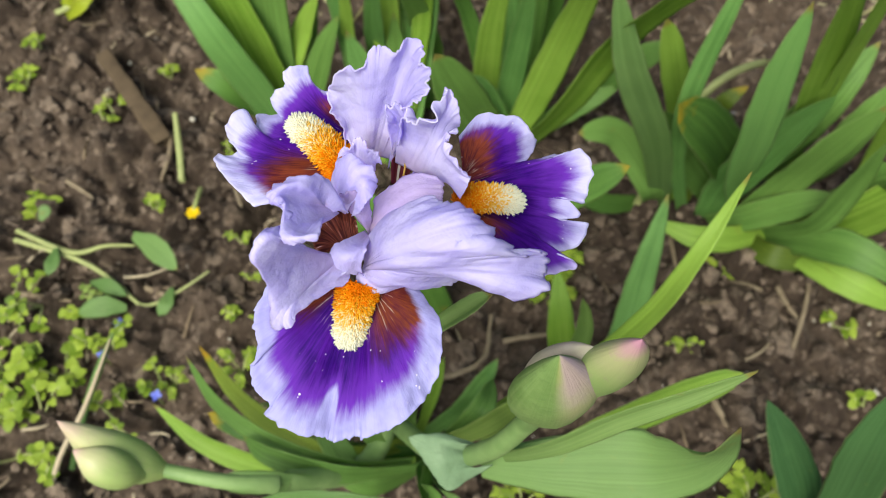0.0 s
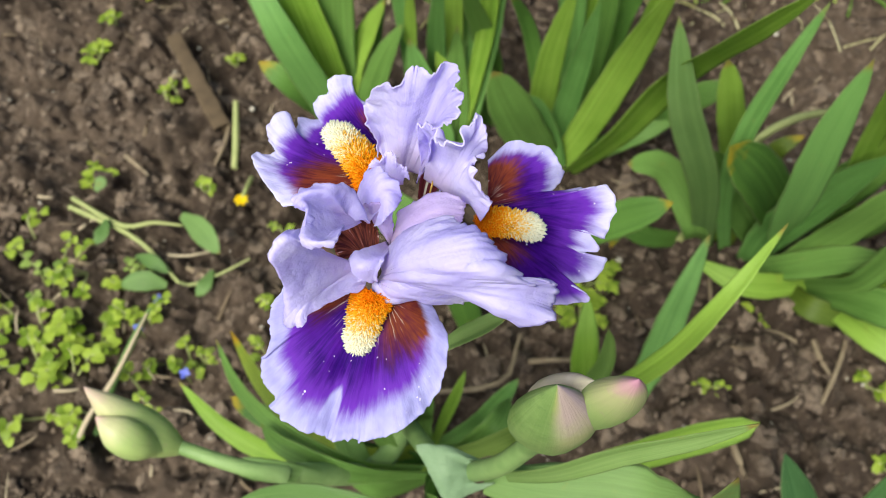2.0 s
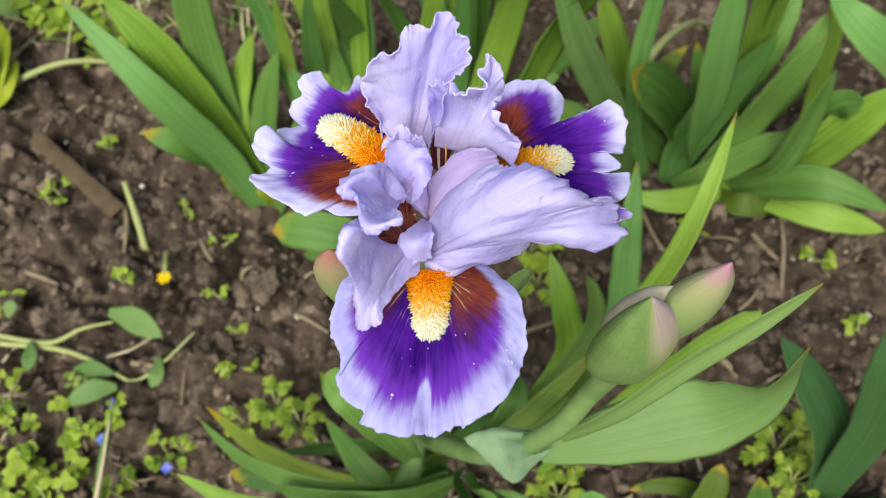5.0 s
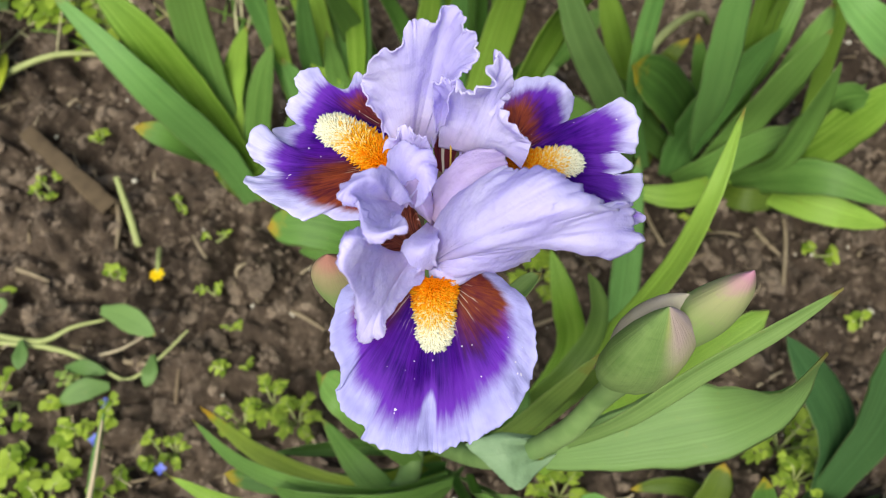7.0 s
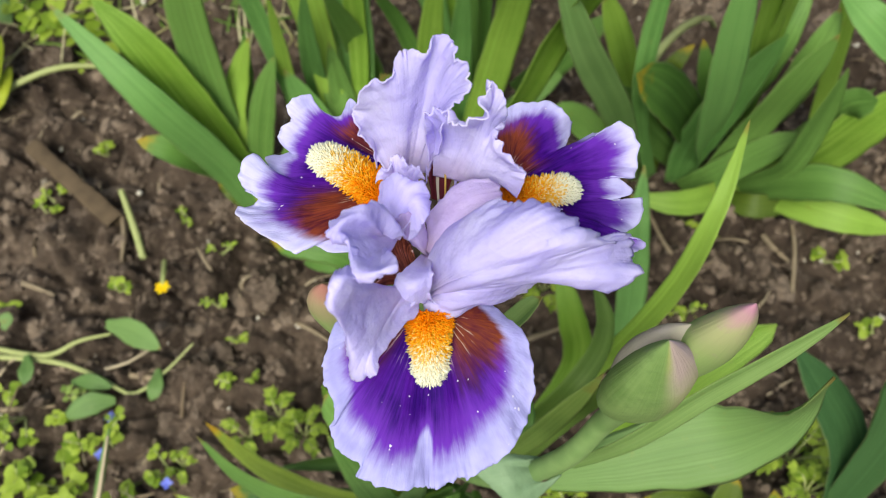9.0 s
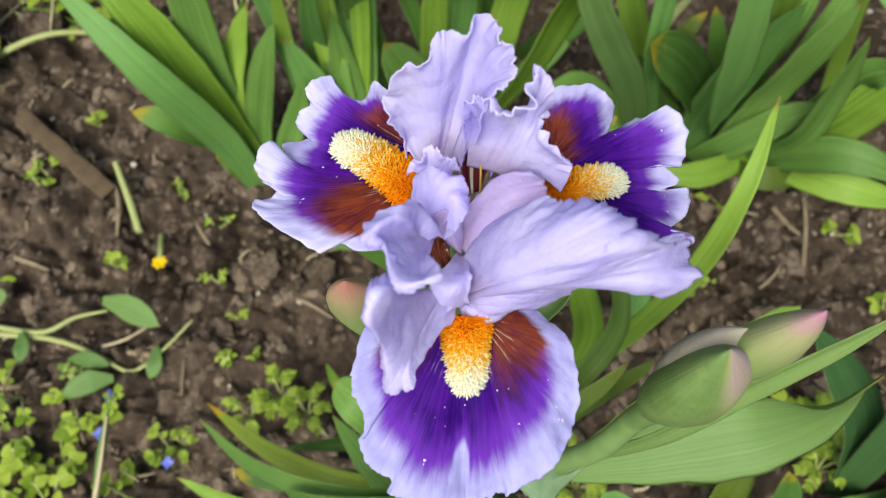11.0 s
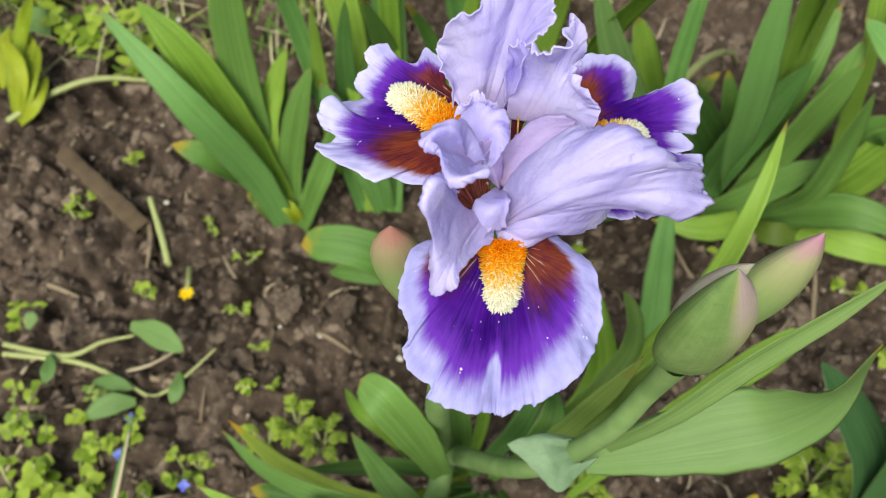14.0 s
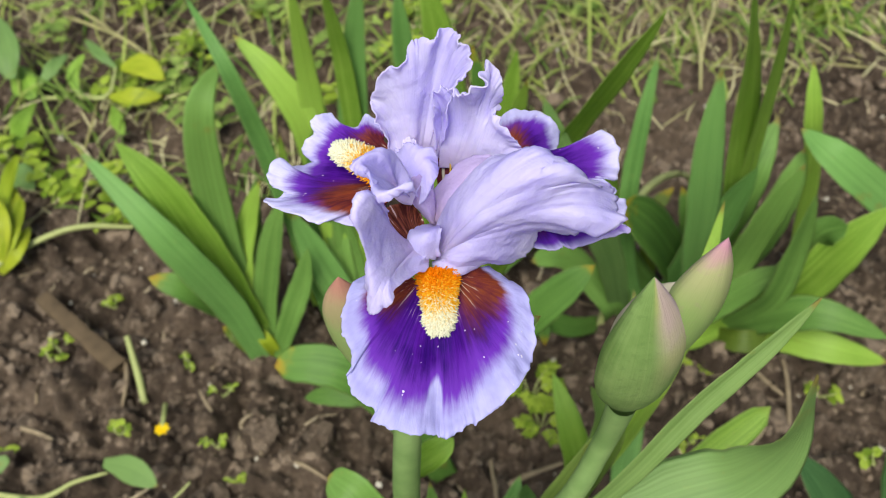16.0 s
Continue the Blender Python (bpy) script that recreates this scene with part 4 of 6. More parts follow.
leaf(iris, [(0.0480, 0.0520, 0.1100), (0.0820, 0.0630, 0.1650), (0.1140, 0.0750, 0.2020), (0.1443, 0.0875, 0.2226)], 0.0150, LEAF_BRIGHT, "spathe_leaf", "blunt green leaf beside the buds", blunt=1.0, fold=0.3, base=0.3)
leaf(iris, [(0.0350, 0.0192, 0.2580), (0.0575, 0.0190, 0.2680), (0.0792, 0.0204, 0.2770), (0.0978, 0.0204, 0.2870), (0.1074, 0.0191, 0.3120), (0.1022, 0.0135, 0.3570)], 0.0290, LEAF_PALE, "leaf", "broad pale green blade with an upturned tip", face=(0.05, -0.45, 0.9), fold=0.06, blunt=-0.25, base=0.40, rows=26)
petal("sheath", iris, SHEATH, "pale bluish sheath folded round the branch", 0.0006,
      base=[(0.0359, 0.0210, 0.2640), (0.0378, 0.0196, 0.2640), (0.0366, 0.0184, 0.2640)],
      mid=[(0.0272, 0.0206, 0.2740), (0.0211, 0.0189, 0.2740), (0.0228, 0.0151, 0.2730), (0.0246, 0.0122, 0.2700), (0.0309, 0.0140, 0.2680)],
      rim=[(0.0348, 0.0223, 0.2680), (0.0255, 0.0228, 0.2730), (0.0144, 0.0220, 0.2740), (0.0066, 0.0204, 0.2720), (0.0115, 0.0155, 0.2710), (0.0171, 0.0105, 0.2690), (0.0242, 0.0054, 0.2640), (0.0317, 0.0107, 0.2650), (0.0388, 0.0171, 0.2660)],
      ruffle=0.0004, count=4, phase=1.3, frill=0.0003, rows=36, cols=80)
# leaves of the flowering plant
leaf(iris, [(0.0250, 0.0908, 0.0600), (0.0732, 0.0965, 0.1600), (0.0970, 0.0984, 0.2350), (0.1081, 0.1080, 0.2850), (0.1230, 0.1381, 0.3030)], 0.0100, LEAF_BRIGHT, face=(-0.5, -0.5, 0.7), fold=0.5, label="long narrow upright sword leaf")
leaf(iris, [(0.1115, 0.1553, 0.0200), (0.1190, 0.1786, 0.0500), (0.1226, 0.2055, 0.0850), (0.1282, 0.2420, 0.1250)], 0.0200, LEAF_BLUE)
leaf(iris, [(0.0435, 0.1003, 0.0500), (0.0730, 0.1271, 0.0900), (0.0694, 0.1412, 0.1300), (0.0625, 0.1651, 0.1500)], 0.0175, LEAF_BRIGHT)
leaf(iris, [(0.0068, 0.0546, 0.1400), (0.0297, 0.0472, 0.2050), (0.0458, 0.0468, 0.2500), (0.0560, 0.0463, 0.2850)], 0.0095, LEAF_OLIVE, fold=0.4)
leaf(iris, [(0.0046, 0.0674, 0.0600), (-0.0223, 0.0394, 0.1000), (-0.0445, 0.0530, 0.1200), (-0.0682, 0.0853, 0.1200)], 0.0170, LEAF_DARK, face=(0.2, -0.7, 0.7), twist=30)
leaf(iris, [(-0.0069, 0.0815, 0.0500), (-0.0511, 0.0555, 0.0900), (-0.1018, 0.0733, 0.0950), (-0.1439, 0.1065, 0.0900)], 0.0130, LEAF_TIPPED, label="narrow leaf with a yellow tip", fold=0.4)
leaf(iris, [(-0.0068, 0.0833, 0.0500), (-0.0432, 0.0838, 0.0700), (-0.0703, 0.0843, 0.0700), (-0.1063, 0.0860, 0.0600)], 0.0105, LEAF_DARK, fold=0.6)
leaf(iris, [(-0.0038, 0.0742, 0.0500), (-0.0627, 0.0620, 0.0750), (-0.1013, 0.0644, 0.0800), (-0.1295, 0.0694, 0.0800)], 0.0150, LEAF_BROWNED, fold=0.5, blunt=0.6)
leaf(iris, [(-0.0040, 0.0690, 0.0500), (-0.0592, 0.0402, 0.1000), (-0.1070, 0.0401, 0.1200), (-0.1464, 0.0569, 0.1250)], 0.0130, LEAF_BRIGHT, fold=0.5)
leaf(iris, [(-0.0406, 0.0947, 0.0600), (-0.0548, 0.1011, 0.0850), (-0.0676, 0.1106, 0.0900), (-0.0779, 0.1291, 0.0800)], 0.0090, LEAF_BRIGHT, fold=0.6)
leaf(iris, [(-0.0037, 0.1892, 0.0000), (-0.0237, 0.1957, 0.0600), (-0.0515, 0.2008, 0.1100), (-0.0777, 0.2055, 0.1220), (-0.1041, 0.2091, 0.1180)], 0.0260, LEAF_BROWNED, label="blunt dark leaf with a scorched end", blunt=1.0)
leaf(iris, [(-0.0254, 0.2353, 0.0500), (-0.0561, 0.2220, 0.0600), (-0.0794, 0.2242, 0.0600), (-0.0968, 0.2303, 0.0500)], 0.0150, LEAF_DARK, fold=0.4)
leaf(iris, [(0.0312, 0.2420, 0.0600), (0.0556, 0.2270, 0.1200), (0.0793, 0.2273, 0.1500), (0.0969, 0.2306, 0.1650)], 0.0230, LEAF_BROWNED, label="dark leaf with a scorched margin")
leaf(iris, [(0.0012, 0.0704, 0.0500), (0.0110, 0.0320, 0.1200), (0.0199, 0.0059, 0.1600), (0.0220, -0.0134, 0.1700)], 0.0160, LEAF_DARK)
leaf(iris, [(0.0090, 0.0469, 0.1200), (0.0259, 0.0150, 0.2000), (0.0309, -0.0028, 0.2100), (0.0270, -0.0170, 0.1900)], 0.0145, LEAF_PALE)
leaf(iris, [(0.0761, 0.0257, 0.0800), (0.0708, 0.0343, 0.1150), (0.0830, 0.0251, 0.1200), (0.1028, 0.0171, 0.1150)], 0.0120, LEAF_BLUE, fold=0.6)
leaf(iris, [(0.0208, 0.0640, 0.1250), (0.0409, 0.0713, 0.1650), (0.0554, 0.0750, 0.1950), (0.0683, 0.0882, 0.2000), (0.0751, 0.1046, 0.1950), (0.0763, 0.1191, 0.1900), (0.0748, 0.1304, 0.1850)], 0.0105, LEAF_OLIVE, label="thin leaf curling over at its withered end", fold=0.35, base=0.9, rows=26)
leaf(iris, [(0.0360, 0.0585, 0.1500), (0.0507, 0.0547, 0.2150), (0.0583, 0.0514, 0.2500), (0.0639, 0.0464, 0.2850)], 0.0085, LEAF_OLIVE, label="narrow leaf clasping the branch", fold=0.4, base=0.8, blunt=0.4)
for points, width in (([(0.0067, 0.0587, 0.1200), (0.0237, 0.0569, 0.1700), (0.0322, 0.0632, 0.1900), (0.0353, 0.0819, 0.1800)], 0.0130),
                      ([(-0.0031, 0.0564, 0.1000), (-0.0319, 0.0406, 0.1300), (-0.0709, 0.0430, 0.1400), (-0.1075, 0.0599, 0.1350), (-0.1369, 0.0867, 0.1250)], 0.0100),
                      ([(-0.0001, 0.0530, 0.1000), (-0.0339, 0.0338, 0.1400), (-0.0690, 0.0340, 0.1500), (-0.0871, 0.0426, 0.1450)], 0.0120), ([(0.0103, 0.0413, 0.1500), (0.0152, 0.0170, 0.1900), (0.0163, 0.0001, 0.2000), (0.0130, -0.0140, 0.1900)], 0.0140)):
    leaf(iris, points, width, LEAF_DARK, fold=0.45, base=0.4)
leaf(iris, [(-0.0190, 0.0515, 0.1500), (-0.0268, 0.0497, 0.2000), (-0.0378, 0.0523, 0.2350), (-0.0499, 0.0626, 0.2376)], 0.0175, LEAF_DARK, blunt=0.7, fold=0.4, base=0.6, label="short blunt leaf clasping the stalk")
leaf(iris, [(-0.0199, 0.0614, 0.2350), (-0.0139, 0.0604, 0.2450), (-0.0055, 0.0594, 0.2550), (0.0022, 0.0618, 0.2600)], 0.0120, LEAF_BRIGHT, blunt=0.4, fold=0.3, base=0.8)
leaf(iris, [(-0.004, 0.095, 0.020), (0.0204, 0.0911, 0.1000), (0.0301, 0.0994, 0.1250), (0.037, 0.1097, 0.1383)], 0.0120, LEAF_BLUE, fold=0.5)
leaf(iris, [(-0.012, 0.096, 0.010), (-0.0088, 0.0817, 0.1100), (-0.0092, 0.0857, 0.1450), (-0.0105, 0.0931, 0.1700)], 0.0110, LEAF_DARK, fold=0.5)
leaf(iris, [(-0.008, 0.096, 0.010), (0.0009, 0.0927, 0.0900), (0.0047, 0.0985, 0.1150), (0.0070, 0.1087, 0.1300)], 0.0075, LEAF_BRIGHT, fold=0.5)
# left-hand branch with its bud
part("branch", tube_mesh([(-0.018, 0.074, 0.110), (-0.0268, 0.0430, 0.1200), (-0.0563, 0.0206, 0.1600), (-0.0797, 0.0128, 0.1750), (-0.1125, 0.0117, 0.1825)], [0.0058, 0.0062, 0.0056, 0.0038, 0.0034], 20, 14), STEM, iris, "side branch leaning over the soil")
leaf(iris, [(-0.0462, 0.0239, 0.1550), (-0.0582, 0.0182, 0.1650), (-0.0726, 0.0140, 0.1720), (-0.0846, 0.0121, 0.1760)], 0.0125, LEAF_PALE, "sheath", "pale sheath wrapped round the branch", blunt=0.6, fold=-0.2, base=0.5)
bud_low = part("bud", bud_mesh([(-0.1101, 0.0116, 0.1800), (-0.1191, 0.0109, 0.1900), (-0.1296, 0.0114, 0.2030), (-0.1368, 0.0134, 0.2140), (-0.1458, 0.0158, 0.2260)], [0.0040, 0.0100, 0.0108, 0.0066, 0.0004], 0.8, (0, -0.5, 1), 0.12), LOW_BUD, iris, "pale closed bud on a side branch")
part("bud_petal", bud_mesh([(-0.1156, 0.0063, 0.1920), (-0.1221, 0.0040, 0.2020), (-0.1291, 0.0044, 0.2120), (-0.1383, 0.0065, 0.2180)], [0.004, 0.0088, 0.0080, 0.0004], 0.8, (0, -0.5, 1), 0.12), LOW_BUD, bud_low, "pointed bud tip flushed pink")
leaf(iris, [(0.0121, 0.0074, 0.2000), (-0.0161, 0.0039, 0.2100), (-0.0447, 0.0012, 0.2050), (-0.0710, -0.0049, 0.1900)], 0.0160, LEAF_PALE, fold=0.25)


# ---- iris clumps behind ----
def clump(base, label, leaves):
    plant = thing("iris_clump", base, label, "iris", "iris clumps in the bed")
    for material, width, points, shape in leaves:
        leaf(plant, points, width, material, **shape)
    return plant


clump((-0.1394, 0.3025, 0.0000), "leafy iris clump without flowers in the soil", [
    (LEAF_BLUE, 0.024, [(-0.1394, 0.3025, 0.0000), (-0.1509, 0.3013, 0.0700), (-0.1783, 0.2991, 0.1500), (-0.2279, 0.3378, 0.2000)], {}),
    (LEAF_BRIGHT, 0.031, [(-0.1353, 0.3077, 0.0000), (-0.1545, 0.3179, 0.0800), (-0.1756, 0.3240, 0.1600), (-0.2025, 0.3406, 0.2000)], {}),
    (LEAF_DARK, 0.025, [(-0.1383, 0.2996, 0.0000), (-0.1488, 0.3233, 0.0600), (-0.1504, 0.3347, 0.1500), (-0.1426, 0.3387, 0.2200), (-0.1280, 0.3654, 0.2400)], dict(face=(0.2, -0.9, 0.4))),
    (LEAF_BROWNED, 0.021, [(-0.1394, 0.3025, 0.0000), (-0.1518, 0.3096, 0.0500), (-0.1714, 0.2941, 0.1000), (-0.1985, 0.2959, 0.1150)], dict(blunt=0.3)),
    (LEAF_DARK, 0.020, [(-0.1349, 0.3021, 0.0000), (-0.1310, 0.3186, 0.0500), (-0.1159, 0.3256, 0.1100), (-0.1008, 0.3291, 0.1500)], {}),
    (LEAF_DARK, 0.018, [(-0.1303, 0.3016, 0.0000), (-0.1107, 0.3054, 0.0500), (-0.0976, 0.3119, 0.0800), (-0.0890, 0.3171, 0.1100)], {}),
    (LEAF_BRIGHT, 0.018, [(-0.1371, 0.3023, 0.0000), (-0.1429, 0.3279, 0.0800), (-0.1315, 0.3406, 0.1200), (-0.1152, 0.3372, 0.1600)], {}),
    (LEAF_GOLD, 0.011, [(-0.1289, 0.3052, 0.0040), (-0.1311, 0.3023, 0.0200), (-0.1355, 0.3039, 0.0300), (-0.1440, 0.3123, 0.0260)], dict(fold=0.5)),
    (LEAF_YELLOW, 0.014, [(-0.1417, 0.3027, 0.0000), (-0.1490, 0.3052, 0.0200), (-0.1583, 0.3095, 0.0300), (-0.1678, 0.3160, 0.0300)], {}),
])
clump((-0.0719, 0.3185, 0.0000), "tall iris clump of upright sword leaves", [
    (LEAF_BLUE, 0.013, [(-0.0811, 0.3194, 0.0000), (-0.0944, 0.3344, 0.0800), (-0.1078, 0.3428, 0.1800), (-0.1189, 0.3423, 0.2500), (-0.1427, 0.3812, 0.2800)], dict(fold=0.4)),
    (LEAF_BRIGHT, 0.022, [(-0.0719, 0.3185, 0.0000), (-0.0727, 0.3483, 0.1000), (-0.0778, 0.3510, 0.1900), (-0.0960, 0.3618, 0.2300), (-0.1184, 0.3789, 0.2500)], {}),
    (LEAF_BRIGHT, 0.017, [(-0.0673, 0.3180, 0.0000), (-0.0714, 0.3501, 0.1100), (-0.0721, 0.3540, 0.2200), (-0.0697, 0.3376, 0.3100)], {}),
    (LEAF_BRIGHT, 0.014, [(-0.0627, 0.3176, 0.0000), (-0.0492, 0.3553, 0.1200), (-0.0479, 0.3557, 0.2300), (-0.0520, 0.3350, 0.3100)], {}),
    (LEAF_BLUE, 0.024, [(-0.0582, 0.3171, 0.0000), (-0.0515, 0.3581, 0.1000), (-0.0460, 0.3653, 0.2000), (-0.0296, 0.3445, 0.3100)], {}),
    (LEAF_BLUE, 0.024, [(-0.0627, 0.3176, 0.0000), (-0.0693, 0.3206, 0.0400), (-0.0863, 0.3300, 0.0900), (-0.0987, 0.3354, 0.1300)], {}),
    (LEAF_DARK, 0.020, [(-0.0627, 0.3176, 0.0000), (-0.0615, 0.3345, 0.0500), (-0.0655, 0.3454, 0.0900), (-0.0673, 0.3479, 0.1400)], {}),
    (LEAF_DARK, 0.018, [(-0.0627, 0.3176, 0.0000), (-0.0698, 0.3459, 0.0900), (-0.0699, 0.3729, 0.1400), (-0.0719, 0.3880, 0.2000)], {}),
    (LEAF_DARK, 0.021, [(-0.0453, 0.3786, 0.0000), (-0.0456, 0.3802, 0.0500), (-0.0503, 0.3620, 0.1200), (-0.0596, 0.3152, 0.2200)], {}),
    (LEAF_BLUE, 0.016, [(-0.0779, 0.3698, 0.0000), (-0.0819, 0.3528, 0.0900), (-0.0781, 0.3364, 0.1500), (-0.0688, 0.3127, 0.2200)], {}),
    (LEAF_BRIGHT, 0.011, [(-0.0996, 0.3578, 0.0000), (-0.1009, 0.3450, 0.0800), (-0.0956, 0.3316, 0.1500), (-0.0894, 0.3119, 0.2200)], {}),
    (LEAF_DARK, 0.018, [(-0.1459, 0.3453, 0.0000), (-0.1452, 0.3532, 0.0500), (-0.1333, 0.3527, 0.1000), (-0.1212, 0.3521, 0.1500)], {}),
])
clump((0.0234, 0.3546, 0.0000), "tall iris clump of upright sword leaves", [
    (LEAF_BRIGHT, 0.021, [(0.0029, 0.3491, 0.0000), (-0.0013, 0.3668, 0.0300), (0.0005, 0.3591, 0.1200), (0.0097, 0.3401, 0.2100)], {}),
    (LEAF_BLUE, 0.019, [(0.0149, 0.3494, 0.0000), (0.0150, 0.3612, 0.0200), (0.0211, 0.3627, 0.1100), (0.0252, 0.3504, 0.1900)], {}),
    (LEAF_BRIGHT, 0.024, [(0.0211, 0.3540, 0.0000), (0.0352, 0.3552, 0.0500), (0.0535, 0.3458, 0.1500), (0.0643, 0.3074, 0.2500)], {}),
    (LEAF_DARK, 0.034, [(0.0200, 0.3478, 0.0000), (0.0044, 0.3393, 0.0300), (-0.0151, 0.3237, 0.0900), (-0.0329, 0.3160, 0.1400)], dict(blunt=0.5)),
    (LEAF_BLUE, 0.024, [(0.0222, 0.3484, 0.0000), (0.0120, 0.3471, 0.0300), (-0.0025, 0.3432, 0.0700), (-0.0150, 0.3428, 0.0900)], dict(blunt=0.3)),
    (LEAF_DARK, 0.018, [(0.0308, 0.3537, 0.0000), (0.0554, 0.3616, 0.0300), (0.0780, 0.3667, 0.0500), (0.1009, 0.3775, 0.0600)], {}),
    (LEAF_BROWNED, 0.013, [(0.0131, 0.3578, 0.0000), (-0.0025, 0.3739, 0.0500), (-0.0197, 0.3760, 0.1200), (-0.0364, 0.3545, 0.1800)], {}),
])
clump((0.0379, 0.4150, 0.0000), "tall iris clump of upright sword leaves", [
    (LEAF_BRIGHT, 0.030, [(0.0285, 0.4230, 0.0000), (0.0246, 0.4587, 0.1000), (0.0181, 0.4480, 0.1800), (0.0074, 0.4499, 0.2500)], {}),
    (LEAF_BLUE, 0.022, [(0.0179, 0.4171, 0.0000), (0.0035, 0.4409, 0.0800), (-0.0088, 0.4436, 0.1700), (-0.0115, 0.4470, 0.2400)], {}),
    (LEAF_BRIGHT, 0.018, [(0.0429, 0.4144, 0.0000), (0.0598, 0.4314, 0.0700), (0.0685, 0.4311, 0.1400), (0.0738, 0.4271, 0.1900)], {}),
    (LEAF_BRIGHT, 0.022, [(0.030, 0.350, 0.0), (0.0578, 0.3115, 0.1100), (0.0799, 0.2913, 0.2050), (0.0994, 0.2561, 0.2800), (0.1175, 0.2344, 0.3353)], dict(face=(0.3, -0.7, 0.6), fold=0.35)),
    (LEAF_BROWNED, 0.017, [(0.0479, 0.4139, 0.0000), (0.0400, 0.4223, 0.0800), (0.0454, 0.4206, 0.1500), (0.0400, 0.4223, 0.2000)], {}),
    (LEAF_DARK, 0.022, [(0.0678, 0.4117, 0.0000), (0.0915, 0.3834, 0.0600), (0.1125, 0.3822, 0.0900), (0.1335, 0.3838, 0.1100)], {}),
    (LEAF_DARK, 0.018, [(0.0329, 0.4155, 0.0000), (0.0296, 0.4136, 0.0700), (0.0290, 0.4131, 0.1300), (0.0292, 0.4168, 0.1700)], {}),
])
clump((0.150, 0.312, 0.0), "iris clump of bluish upright sword leaves", [
    (LEAF_PALE, 0.021, [(0.148, 0.314, 0.0), (0.122, 0.288, 0.110), (0.0880, 0.272, 0.200), (0.0688, 0.2802, 0.2580)], dict(face=(-0.1, -0.7, 0.7))),
    (LEAF_BRIGHT, 0.020, [(0.150, 0.318, 0.0), (0.1471, 0.3453, 0.0600), (0.1269, 0.3370, 0.1300), (0.1105, 0.3350, 0.1800)], dict(blunt=0.5)),
    (LEAF_DARK, 0.022, [(0.140, 0.315, 0.0), (0.1328, 0.3022, 0.0400), (0.0995, 0.3163, 0.0800), (0.0709, 0.3054, 0.0900)], dict(blunt=0.5)),
    (LEAF_BROWNED, 0.016, [(0.135, 0.315, 0.0), (0.1034, 0.2891, 0.0300), (0.0797, 0.2797, 0.0500), (0.0755, 0.2588, 0.0500)], {}),
    (LEAF_YELLOW, 0.016, [(0.165, 0.322, 0.0), (0.1707, 0.3437, 0.0500), (0.1666, 0.3377, 0.1000), (0.1817, 0.3460, 0.1150)], {}),
])
